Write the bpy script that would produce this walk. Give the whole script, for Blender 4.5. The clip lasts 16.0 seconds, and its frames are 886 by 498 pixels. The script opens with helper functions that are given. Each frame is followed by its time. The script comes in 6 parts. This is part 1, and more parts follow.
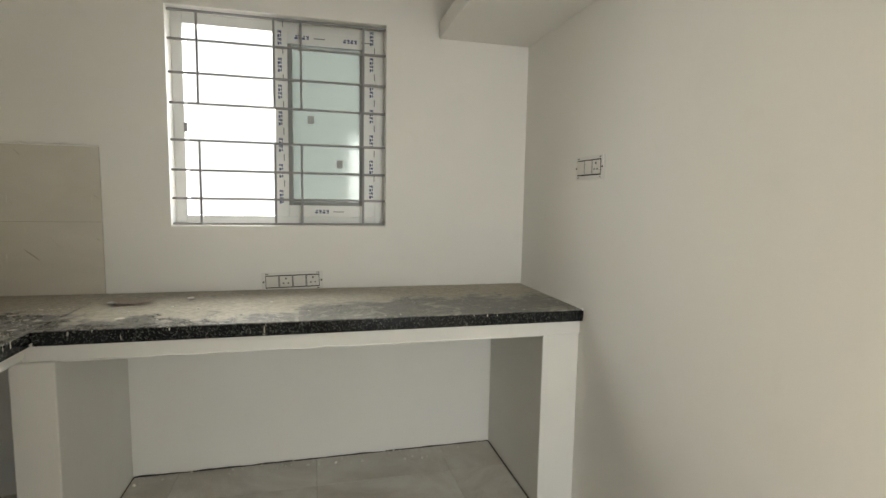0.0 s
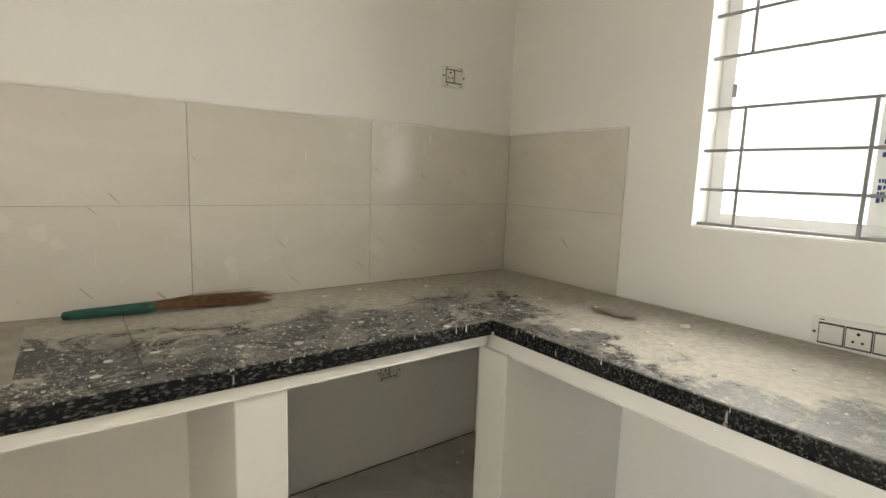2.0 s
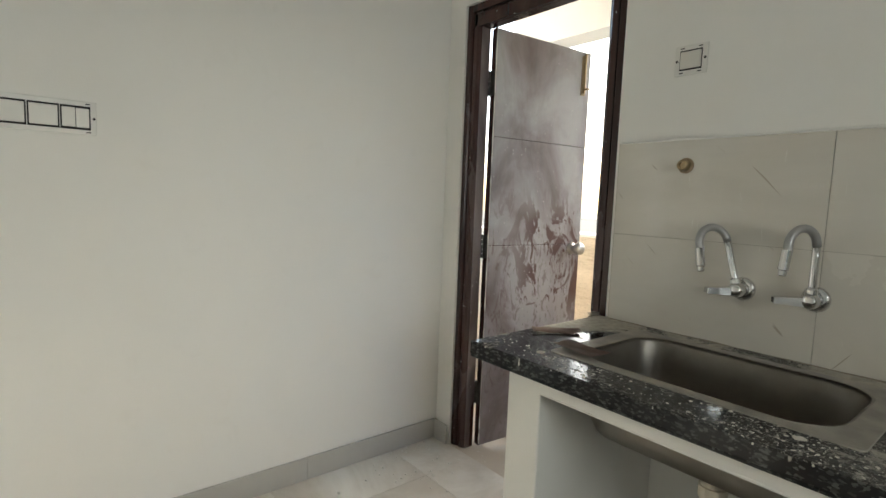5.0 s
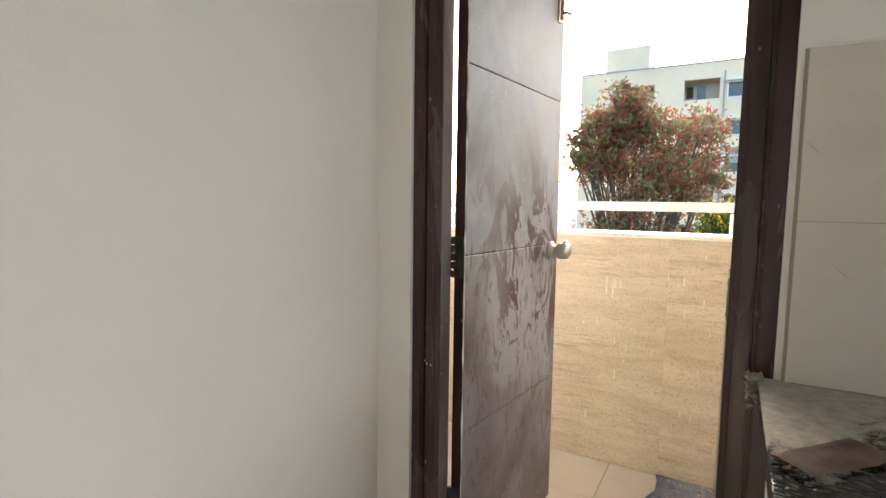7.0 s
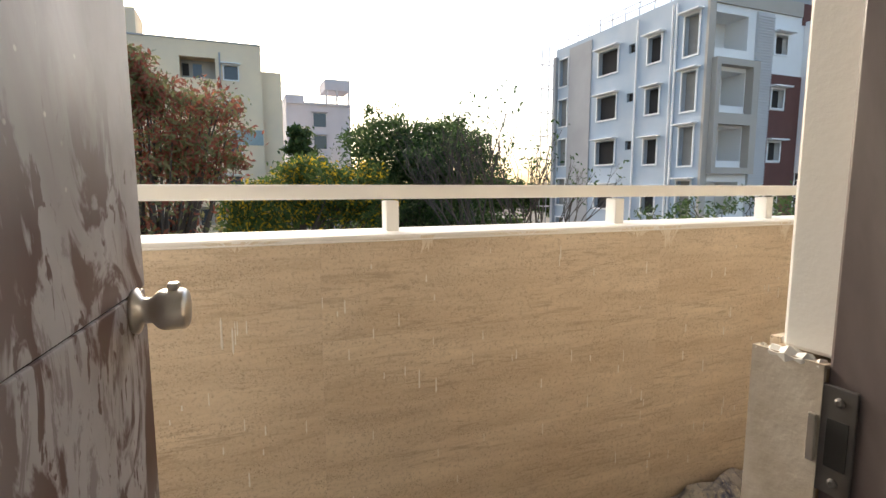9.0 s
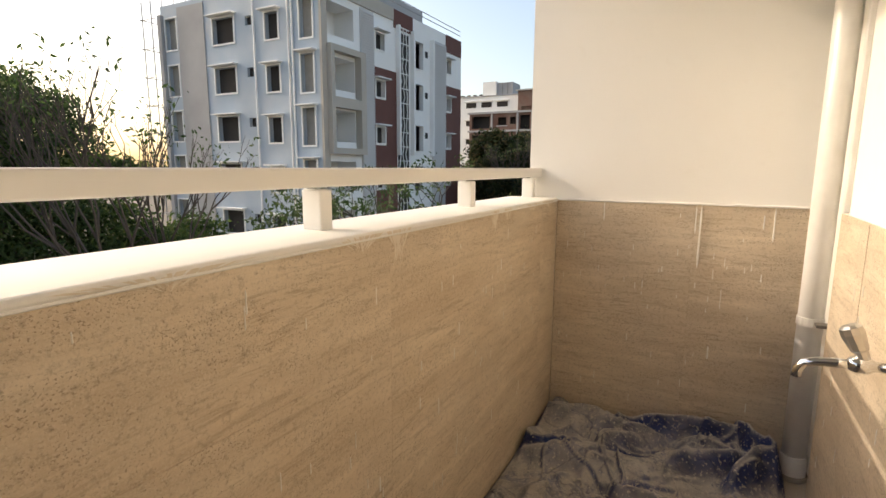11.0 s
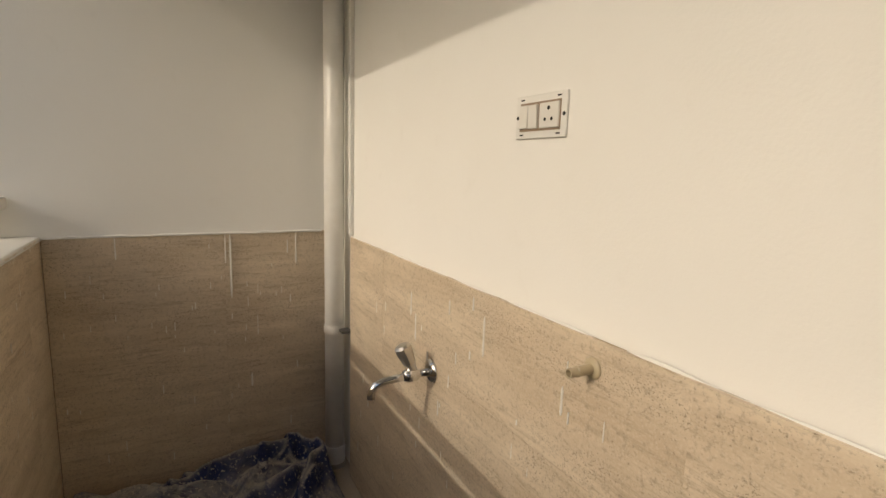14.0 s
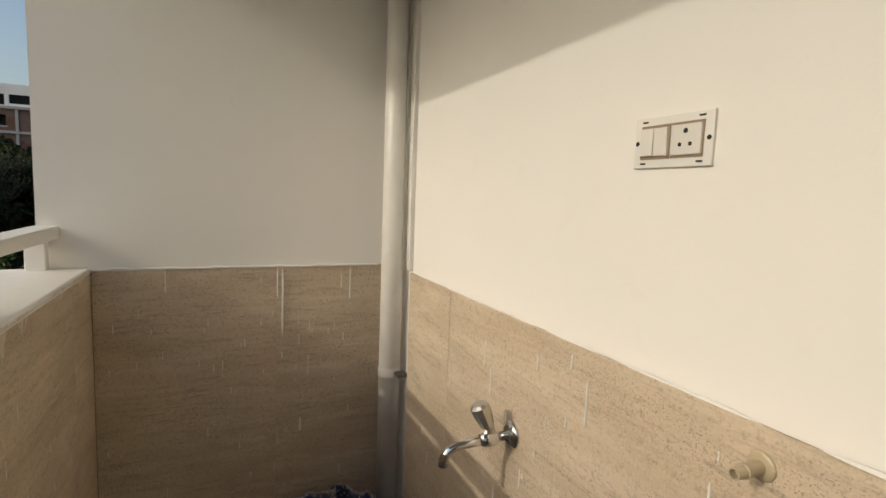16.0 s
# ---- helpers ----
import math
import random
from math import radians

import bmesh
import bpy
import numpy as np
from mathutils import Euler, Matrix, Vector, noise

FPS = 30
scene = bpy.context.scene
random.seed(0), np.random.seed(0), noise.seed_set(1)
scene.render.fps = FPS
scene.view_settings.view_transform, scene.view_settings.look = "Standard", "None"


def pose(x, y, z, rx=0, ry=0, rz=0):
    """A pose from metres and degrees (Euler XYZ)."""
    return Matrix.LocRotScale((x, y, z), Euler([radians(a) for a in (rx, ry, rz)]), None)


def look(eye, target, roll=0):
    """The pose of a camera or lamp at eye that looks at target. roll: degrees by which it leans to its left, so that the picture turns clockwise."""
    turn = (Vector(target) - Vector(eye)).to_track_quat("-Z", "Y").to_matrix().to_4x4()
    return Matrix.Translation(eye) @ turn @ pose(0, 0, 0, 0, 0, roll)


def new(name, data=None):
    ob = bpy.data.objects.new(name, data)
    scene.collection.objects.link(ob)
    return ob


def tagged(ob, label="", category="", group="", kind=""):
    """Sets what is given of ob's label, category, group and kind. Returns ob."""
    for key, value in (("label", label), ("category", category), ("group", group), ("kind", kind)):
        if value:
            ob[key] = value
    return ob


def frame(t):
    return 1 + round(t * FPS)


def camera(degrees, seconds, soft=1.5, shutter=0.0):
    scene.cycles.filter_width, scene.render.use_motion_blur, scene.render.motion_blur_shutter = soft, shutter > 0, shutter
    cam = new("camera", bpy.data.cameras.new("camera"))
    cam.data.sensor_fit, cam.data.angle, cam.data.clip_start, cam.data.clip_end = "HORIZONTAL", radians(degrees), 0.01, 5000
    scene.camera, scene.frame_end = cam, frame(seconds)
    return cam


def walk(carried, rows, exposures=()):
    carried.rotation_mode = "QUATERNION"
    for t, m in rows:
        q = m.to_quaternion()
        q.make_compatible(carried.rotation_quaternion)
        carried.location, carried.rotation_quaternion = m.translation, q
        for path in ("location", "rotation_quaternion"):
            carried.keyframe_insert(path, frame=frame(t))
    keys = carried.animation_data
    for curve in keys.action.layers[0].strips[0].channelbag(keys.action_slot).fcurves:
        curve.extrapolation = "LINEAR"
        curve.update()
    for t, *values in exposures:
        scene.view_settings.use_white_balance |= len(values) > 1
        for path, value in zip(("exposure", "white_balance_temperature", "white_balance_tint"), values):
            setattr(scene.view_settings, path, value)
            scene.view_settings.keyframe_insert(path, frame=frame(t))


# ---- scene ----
cam = camera(82.3, 16.0)
PATH = [
    (0, (1.47, -2.389, 1.249), (1.959, -0.46, 1.05), 1.0),
    (0.5, (1.565, -2.217, 1.223), (1.518, -0.231, 0.994), 0.6),
    (1, (1.635, -1.991, 1.228), (1.02, -0.104, 0.975), 0.2),
    (1.5, (1.721, -1.782, 1.242), (0.542, -0.189, 0.969), 0.9),
    (2, (1.712, -1.631, 1.24), (0.124, -0.448, 0.959), 2.0),
    (2.5, (1.583, -1.473, 1.219), (-0.277, -0.787, 0.953), 2.2),
    (3, (1.499, -1.414, 1.2), (-0.49, -1.376, 0.996), 2.6),
    (3.5, (1.483, -1.335, 1.24), (-0.405, -1.964, 1.039), 2.6),
    (4, (1.526, -1.343, 1.234), (-0.136, -2.442, 1.06), 2.3),
    (4.5, (1.54, -1.399, 1.222), (0.124, -2.801, 1.056), 2.2),
    (5, (1.594, -1.559, 1.225), (0.337, -3.102, 1.027), 2.2),
    (5.2, (1.623, -1.671, 1.213), (0.377, -3.22, 0.999), 2.5),
    (7.3, (1.023, -2.776, 1.151), (-0.794, -3.587, 0.943), 0.1),
    (7.5, (0.946, -2.843, 1.15), (-0.921, -3.519, 0.915), -0.3),
    (8, (0.641, -2.967, 1.145), (-1.328, -3.197, 0.878), -0.7),
    (8.5, (0.372, -3.038, 1.143), (-1.593, -2.779, 0.875), -0.2),
    (9, (0.158, -3.092, 1.161), (-1.684, -2.352, 0.919), 0.0),
    (9.5, (-0.041, -3.017, 1.16), (-1.724, -1.959, 0.942), -0.4),
    (9.7, (-0.12, -2.967, 1.174), (-1.728, -1.798, 0.954), -0.2),
    (11.8, (-0.676, -2.526, 1.171), (-1.001, -0.586, 0.81), -0.4),
    (12, (-0.682, -2.498, 1.188), (-0.831, -0.536, 0.827), -0.8),
    (12.5, (-0.75, -2.496, 1.23), (-0.437, -0.553, 0.873), -1.3),
    (13, (-0.828, -2.538, 1.229), (-0.184, -0.698, 0.784), -0.7),
    (13.5, (-0.843, -2.548, 1.23), (-0.007, -0.793, 0.761), 0.8),
    (14, (-0.812, -2.496, 1.309), (0.128, -0.759, 0.997), 1.8),
    (14.5, (-0.768, -2.334, 1.385), (0.264, -0.629, 1.214), 2.2),
    (15, (-0.741, -2.205, 1.399), (0.369, -0.545, 1.288), 2.5),
    (15.5, (-0.759, -2.205, 1.382), (0.308, -0.519, 1.236), 2.7),
    (16, (-0.837, -2.286, 1.315), (-0.02, -0.472, 1.107), 2.2),
]
walk(cam, [(t, look(eye, target, roll)) for t, eye, target, roll in PATH],
     exposures=[(0.0, 2.6, 6700, 6), (0.5, 2.75, 6800, 7), (1.0, 2.85, 7000, 8), (1.5, 2.95, 6900, 8), (2.0, 3.1, 6800, 8), (2.5, 3.3, 6350, 8), (3.2, 3.7, 5900, 8), (3.6, 3.35, 5950, 6), (4.2, 2.75, 6150, 4), (5.2, 2.25, 6150, 3), (7.3, 2.4, 6300, 8),
                (8.2, 2.15, 6250, 9), (8.5, 1.75, 6500, 9), (9.0, 1.3, 6600, 10), (9.5, 1.15, 6800, 11), (11.8, 0.9, 7500, 12), (12.5, 0.72, 7600, 12), (13.5, 0.42, 7450, 12),
                (14.0, -0.1, 7000, 9), (14.5, -0.12, 6700, 8), (15.0, -0.14, 6550, 7), (15.5, -0.11, 6600, 7), (16.0, -0.03, 6700, 7)])

# ---- light ----
SUN_WAY = Vector((1.0, 0.13, -0.52)).normalized()
world = bpy.data.worlds.new("sky")
scene.world = world
world.use_nodes = True
wn = world.node_tree
sky = wn.nodes.new("ShaderNodeTexSky")
sky.sky_type = "NISHITA"
sky.sun_disc = False
sky.sun_elevation = math.asin(-SUN_WAY.z)
sky.sun_rotation = math.atan2(-SUN_WAY.x, -SUN_WAY.y) % (2 * math.pi)
sky.dust_density = 3.0
sky.ozone_density = 0.7
wn.links.new(sky.outputs["Color"], wn.nodes["Background"].inputs["Color"])
wn.nodes["Background"].inputs["Strength"].default_value = 0.15

sun = new("sun", bpy.data.lights.new("sun", "SUN"))
sun.data.energy = 1.05
sun.data.angle = radians(0.53)
sun.data.color = (1.0, 0.93, 0.83)
sun.matrix_world = Matrix.Translation((-6, 0, 8)) @ SUN_WAY.to_track_quat("-Z", "Y").to_matrix().to_4x4()

# the sky's light in the kitchen window's opening
glow = new("window_daylight", bpy.data.lights.new("window_daylight", "AREA"))
glow.data.shape = "RECTANGLE"
glow.data.size, glow.data.size_y = 1.06, 1.06
glow.data.energy = 4.5
glow.data.spread = radians(125)
glow.data.color = (1.0, 0.985, 0.95)
glow.matrix_world = pose(1.333, 0.33, 1.60, 76, 0, 180)

# added fill lamp in an unseen, assumed hall window; brightens the kitchen from the south
hall_fill = new("hall_fill_lamp", bpy.data.lights.new("hall_fill_lamp", "AREA"))
hall_fill.data.shape = "RECTANGLE"
hall_fill.data.size, hall_fill.data.size_y = 2.3, 1.9
hall_fill.data.energy = 28
hall_fill.data.color = (0.98, 0.99, 1.0)
hall_fill.matrix_world = pose(2.4, -6.7, 1.3, 90, 0, 0)

# ---- plan (metres) ----
EAST, SOUTH, CEIL = 2.49, -3.52, 2.75
OUT = -0.135          # outer plaster face of the kitchen wall
DADO = -0.165         # tile face on that wall
PAR = -1.228          # inner tile face of the parapet
PAR_OUT = -1.46
NORTH = -0.25         # tile face of the balcony's end wall
BFLOOR = -0.05
DADO_TOP = 1.02
SOUTH_END = -4.3
DOOR_Y0, DOOR_Y1 = -3.41, -2.576
COUNTER = 0.825
GROUND = -7.1
WIN = (0.875, 1.793, 1.11, 2.025)


# ---- materials ----
class Nodes:
    def __init__(self, name, rough=0.6, metal=0.0, spec=0.5):
        self.m = bpy.data.materials.new(name)
        self.m.use_nodes = True
        self.t = self.m.node_tree
        self.b = self.t.nodes["Principled BSDF"]
        self.b.inputs["Roughness"].default_value = rough
        self.b.inputs["Metallic"].default_value = metal
        self.b.inputs["Specular IOR Level"].default_value = spec
        self.co = self.t.nodes.new("ShaderNodeTexCoord").outputs["Object"]

    def put(self, socket, value):
        if isinstance(value, (int, float)):
            socket.default_value = value
        elif isinstance(value, tuple):
            socket.default_value = (*value, 1) if len(socket.default_value) == 4 else value
        else:
            self.t.links.new(value, socket)

    def shift(self):
        """Another stretch of the pattern for each object."""
        info = self.t.nodes.new("ShaderNodeObjectInfo").outputs["Random"]
        v = self.t.nodes.new("ShaderNodeVectorMath")
        v.operation = "MULTIPLY_ADD"
        self.put(v.inputs[0], info)
        v.inputs[1].default_value = (17, 31, 23)
        self.put(v.inputs[2], self.co)
        self.co = v.outputs[0]
        return info

    def scaled(self, x, y, z):
        v = self.t.nodes.new("ShaderNodeVectorMath")
        v.operation = "MULTIPLY"
        self.put(v.inputs[0], self.co)
        v.inputs[1].default_value = (x, y, z)
        return v.outputs[0]

    def noise(self, scale, detail=5, vec=None, rough=0.55, warp=0.0):
        n = self.t.nodes.new("ShaderNodeTexNoise")
        n.inputs["Scale"].default_value = scale
        n.inputs["Detail"].default_value = detail
        n.inputs["Roughness"].default_value = rough
        n.inputs["Distortion"].default_value = warp
        self.put(n.inputs["Vector"], vec or self.co)
        return n.outputs["Fac"]

    def cells(self, scale, out="Distance", vec=None):
        n = self.t.nodes.new("ShaderNodeTexVoronoi")
        n.inputs["Scale"].default_value = scale
        self.put(n.inputs["Vector"], vec or self.co)
        return n.outputs[out]

    def axis(self, k):
        n = self.t.nodes.new("ShaderNodeSeparateXYZ")
        self.put(n.inputs[0], self.co)
        return n.outputs[k]

    def math(self, op, a, b=0.0):
        n = self.t.nodes.new("ShaderNodeMath")
        n.operation = op
        self.put(n.inputs[0], a)
        self.put(n.inputs[1], b)
        return n.outputs[0]

    def step(self, v, lo, hi, top=1.0):
        n = self.t.nodes.new("ShaderNodeMapRange")
        self.put(n.inputs["Value"], v)
        n.inputs["From Min"].default_value = lo
        n.inputs["From Max"].default_value = hi
        n.inputs["To Max"].default_value = top
        return n.outputs["Result"]

    def mix(self, f, a, b):
        n = self.t.nodes.new("ShaderNodeMix")
        n.data_type = "RGBA"
        self.put(n.inputs["Factor"], f)
        self.put(n.inputs["A"], a)
        self.put(n.inputs["B"], b)
        return n.outputs["Result"]

    def done(self, color, rough=None, height=None, bump=0.2, depth=0.004):
        self.put(self.b.inputs["Base Color"], color)
        if rough is not None:
            self.put(self.b.inputs["Roughness"], rough)
        if height is not None:
            n = self.t.nodes.new("ShaderNodeBump")
            n.inputs["Strength"].default_value = bump
            n.inputs["Distance"].default_value = depth
            self.put(n.inputs["Height"], height)
            self.t.links.new(n.outputs["Normal"], self.b.inputs["Normal"])
        return self.m


def plain(name, base, rough=0.6, metal=0.0, second=None, scale=4.0, amount=0.6, fine=60.0, bump=0.1, spec=0.5):
    n = Nodes(name, rough, metal, spec)
    second = second or tuple(c * 0.82 for c in base)
    return n.done(n.mix(n.step(n.noise(scale), 0.35, 0.7, amount), base, second), height=n.noise(fine), bump=bump)


def wall_paint(name, base, dirt):
    n = Nodes(name, 0.7)
    c = n.mix(n.step(n.noise(1.1, 6), 0.4, 0.75, 0.5), base, dirt)
    c = n.mix(n.step(n.noise(9, 6, warp=0.6), 0.62, 0.75, 0.35), c, dirt)
    roller = n.math("ADD", n.noise(160, 3), n.math("MULTIPLY", n.noise(7, 4), 2.0))
    return n.done(c, height=roller, bump=0.12, depth=0.003)


def sandstone():
    n = Nodes("sandstone_tile", 0.55)
    r = n.shift()
    bands = n.noise(1.0, 7, n.scaled(1.6, 14, 1), warp=0.4)
    c = n.mix(n.step(bands, 0.32, 0.68), (0.53, 0.42, 0.295), (0.71, 0.595, 0.445))
    c = n.mix(n.step(n.noise(5, 5), 0.4, 0.75, 0.4), c, (0.45, 0.36, 0.255))
    c = n.mix(n.math("MULTIPLY", r, 0.06), c, (0.57, 0.485, 0.37))
    grain = n.noise(230, 3)
    c = n.mix(n.step(grain, 0.48, 0.70, 0.38), c, (0.72, 0.63, 0.50))
    c = n.mix(n.step(n.noise(95, 4, rough=0.7), 0.52, 0.68, 0.5), c, (0.27, 0.205, 0.14))
    streak = n.step(n.noise(1.0, 6, n.scaled(9, 75, 1), warp=0.5, rough=0.7), 0.50, 0.64, 0.55)
    c = n.mix(n.math("MULTIPLY", streak, n.step(n.noise(3.0, 4, n.scaled(1, 3, 1)), 0.36, 0.62)), c, (0.30, 0.225, 0.145))
    pits = n.math("MULTIPLY", n.step(n.noise(250, 2, n.scaled(0.9, 1.1, 1)), 0.585, 0.645), n.step(n.noise(5, 5, n.scaled(1, 2.5, 1), warp=0.6), 0.45, 0.64))
    pits = n.math("MAXIMUM", pits, n.step(n.noise(190, 2), 0.70, 0.74))
    c = n.mix(n.math("MULTIPLY", pits, 0.7), c, (0.19, 0.135, 0.09))
    smear = n.step(n.noise(1.7, 5, warp=1.0), 0.58, 0.75, 0.3)
    c = n.mix(smear, c, (0.68, 0.60, 0.48))
    return n.done(c, height=n.math("SUBTRACT", n.math("ADD", bands, n.math("MULTIPLY", grain, 0.3)), pits), bump=0.5, depth=0.004)


def cream_tile():
    n = Nodes("cream_wall_tile", 0.12)
    n.shift()
    cloud = n.noise(2.2, 6, n.scaled(1, 2.2, 1), warp=0.8)
    c = n.mix(n.step(cloud, 0.3, 0.7), (0.67, 0.63, 0.56), (0.595, 0.555, 0.485))
    def slanted(k, fine, long):
        v = n.t.nodes.new("ShaderNodeCombineXYZ")
        n.put(v.inputs[0], n.math("MULTIPLY", n.math("ADD", n.axis(0), n.math("MULTIPLY", n.axis(1), k)), fine))
        n.put(v.inputs[1], n.math("MULTIPLY", n.math("SUBTRACT", n.math("MULTIPLY", n.axis(1), k), n.axis(0)), long))
        return v.outputs[0]
    vein = n.step(n.noise(1.0, 1, slanted(1.0, 52.0, 5.0), rough=0.3, warp=0.25), 0.745, 0.785)
    stray = n.step(n.noise(1.0, 1, slanted(-0.75, 60.0, 4.0), rough=0.3, warp=0.25), 0.80, 0.83)
    chalk = n.step(n.noise(1.0, 3, n.scaled(85, 9, 1)), 0.70, 0.76)
    c = n.mix(n.math("MULTIPLY", chalk, 0.6), c, (0.80, 0.775, 0.72))
    c = n.mix(n.math("MULTIPLY", n.math("MAXIMUM", vein, stray), 0.62), c, (0.33, 0.27, 0.20))
    dust = n.step(n.noise(3, 6), 0.45, 0.75, 0.5)
    return n.done(c, rough=n.math("ADD", 0.1, n.math("MULTIPLY", dust, 0.5)), height=n.noise(5, 3), bump=0.02)


def dusty_granite():
    n = Nodes("dusty_black_granite", 0.13, spec=0.17)
    fleck = n.cells(260, "Color", n.scaled(1.0, 0.5, 1.0))
    gray = n.step(fleck, 0.60, 1.0, 0.9)
    c = n.mix(gray, (0.010, 0.010, 0.011), (0.15, 0.155, 0.145))
    x, y, z = n.axis(0), n.axis(1), n.axis(2)
    edge = n.math("MINIMUM", x, n.math("MULTIPLY", y, -1.0))
    top = n.step(z, COUNTER - 0.004, COUNTER - 0.002)
    film = n.math("MULTIPLY", top, n.math("ADD", n.math("MULTIPLY", n.step(n.noise(11.0, 9, n.scaled(1.0, 0.6, 1.0), warp=0.7, rough=0.75), 0.32, 0.70, 0.5), n.step(y, -1.85, -1.5, 1.0)), n.math("MULTIPLY", n.step(x, 1.15, 1.35), n.step(n.noise(1.0, 6, n.scaled(7, 26, 1), warp=0.6, rough=0.7), 0.30, 0.72, 0.55))))
    by_wall = n.step(edge, 0.40, 0.08, 0.34)
    # less dust by the sink; extra at the door end also paints a sky highlight
    sink_end = n.math("ADD", n.step(y, -1.72, -2.0, -0.25), n.step(y, -2.40, -2.54, 0.30))
    heap = n.math("MULTIPLY", n.step(x, 0.1, 0.6), n.step(n.math("ADD", x, n.math("MULTIPLY", n.noise(3.2, 4, warp=0.8), 0.5)), 1.72, 1.60))
    inner = n.math("ADD", y, n.math("MULTIPLY", n.noise(4.5, 6, warp=0.8, rough=0.65), 0.7))
    heap = n.math("MULTIPLY", heap, n.step(n.math("SUBTRACT", inner, n.step(x, 0.75, 0.45, 0.15)), -0.22, -0.06, 0.30))
    amount = n.math("ADD", n.noise(5.2, 12, warp=1.0, rough=0.8), n.math("ADD", by_wall, n.math("ADD", heap, sink_end)))
    dust = n.math("MULTIPLY", n.step(amount, 0.54, 0.63, 0.9), top)
    c = n.mix(film, c, (0.30, 0.29, 0.27))
    c = n.mix(dust, c, n.mix(n.step(n.noise(60, 4), 0.35, 0.7), (0.40, 0.37, 0.31), (0.56, 0.52, 0.44)))
    fine_spots = n.math("MULTIPLY", n.step(n.noise(110, 5, warp=0.9, rough=0.65), 0.55, 0.61), n.step(n.noise(5, 6, rough=0.65), 0.40, 0.56))
    splash = n.math("MULTIPLY", n.step(n.noise(34, 7, warp=1.4, rough=0.7), 0.575, 0.62), n.step(n.noise(4, 3), 0.42, 0.55))
    runs = n.math("MULTIPLY", n.step(n.noise(45, 2, n.scaled(1, 1, 0.25)), 0.72, 0.75), n.math("SUBTRACT", 1.0, top))
    paint = n.math("MULTIPLY", n.math("MAXIMUM", fine_spots, splash), n.step(y, -2.55, -2.05))
    paint = n.math("MAXIMUM", n.math("MULTIPLY", paint, top), runs)
    c = n.mix(n.math("MULTIPLY", paint, 0.75), c, (0.50, 0.465, 0.395))
    rough = n.math("ADD", 0.12, n.math("MULTIPLY", n.math("MAXIMUM", dust, n.math("MAXIMUM", paint, film)), 0.7))
    return n.done(c, rough=rough, height=n.math("ADD", dust, n.math("ADD", paint, n.math("MULTIPLY", n.noise(120, 3), dust))), bump=0.35, depth=0.002)


def door_paint():
    n = Nodes("brown_door_laminate", 0.32)
    grain = n.noise(3.0, 6, n.scaled(14, 14, 0.7))
    c = n.mix(n.step(grain, 0.35, 0.7), (0.070, 0.032, 0.026), (0.10, 0.048, 0.039))
    # grey dust film, coloured paler so that it includes the sky's glare
    dust_glare = n.step(n.noise(2.2, 5, n.scaled(1.3, 1, 0.9), warp=0.7), 0.24, 0.60, 0.68)
    c = n.mix(dust_glare, c, (0.46, 0.465, 0.48))
    low = n.step(n.axis(2), 1.35, 1.0)
    reach = n.math("MULTIPLY", n.step(n.axis(0), -0.05, -0.30), n.math("MULTIPLY", n.step(n.axis(2), 1.32, 1.12), n.step(n.axis(2), 0.45, 0.75)))
    palm = n.step(n.noise(3.6, 5, n.scaled(1.8, 1, 0.9), warp=1.6, rough=0.6), 0.52, 0.57)
    wipe = n.step(n.noise(5.5, 6, n.scaled(2.6, 1, 0.9), warp=2.2, rough=0.7), 0.55, 0.60)
    thumbs = n.step(n.noise(13, 4, n.scaled(1.6, 1, 0.7), warp=1.8), 0.60, 0.635)
    wipe = n.math("MULTIPLY", n.math("MAXIMUM", wipe, thumbs), n.math("ADD", 0.05, n.math("MULTIPLY", low, 0.45)))
    wipe = n.math("MAXIMUM", wipe, n.math("MULTIPLY", n.math("MAXIMUM", palm, thumbs), n.math("MULTIPLY", reach, 0.97)))
    foot = n.step(n.axis(2), 0.55, 0.1, 0.6)
    wipe = n.math("MAXIMUM", wipe, n.math("MULTIPLY", foot, n.step(n.noise(4, 4), 0.3, 0.6)))
    c = n.mix(wipe, c, (0.085, 0.038, 0.030))
    dots = n.math("MULTIPLY", n.step(n.cells(38), 0.13, 0.07), n.step(n.noise(5, 2), 0.5, 0.6))
    c = n.mix(n.math("MULTIPLY", dots, 0.8), c, (0.62, 0.58, 0.54))
    n.put(n.b.inputs["Sheen Weight"], n.math("MULTIPLY", dust_glare, n.math("SUBTRACT", 1.0, wipe)))
    n.b.inputs["Sheen Roughness"].default_value = 0.35
    return n.done(c, rough=n.math("ADD", 0.3, n.math("MULTIPLY", dust_glare, 0.3)), height=grain, bump=0.05)


def frame_paint(name="brown_frame_paint", film=0.10):
    n = Nodes(name, 0.3)
    c = n.mix(n.step(n.noise(3, 5, n.scaled(6, 6, 0.6)), 0.4, 0.7), (0.032, 0.013, 0.011), (0.058, 0.024, 0.020))
    # film widens and pales this mask; on the jambs it carries glare besides dust
    dust = n.step(n.noise(2.2, 6, n.scaled(2, 2, 0.7), warp=0.8), 0.5 - film * 0.35, 0.75 - film * 0.2, film)
    c = n.mix(dust, c, (0.26 + film * 0.3, 0.20 + film * 0.34, 0.19 + film * 0.34))
    chips = n.math("MULTIPLY", n.step(n.cells(48, vec=n.scaled(1, 1, 0.4)), 0.1, 0.05), n.step(n.noise(4, 2), 0.48, 0.58))
    c = n.mix(n.math("MULTIPLY", chips, 0.85), c, (0.65, 0.62, 0.58))
    return n.done(c, rough=n.math("ADD", 0.25, n.math("MULTIPLY", dust, 0.5)), height=n.noise(40), bump=0.08)


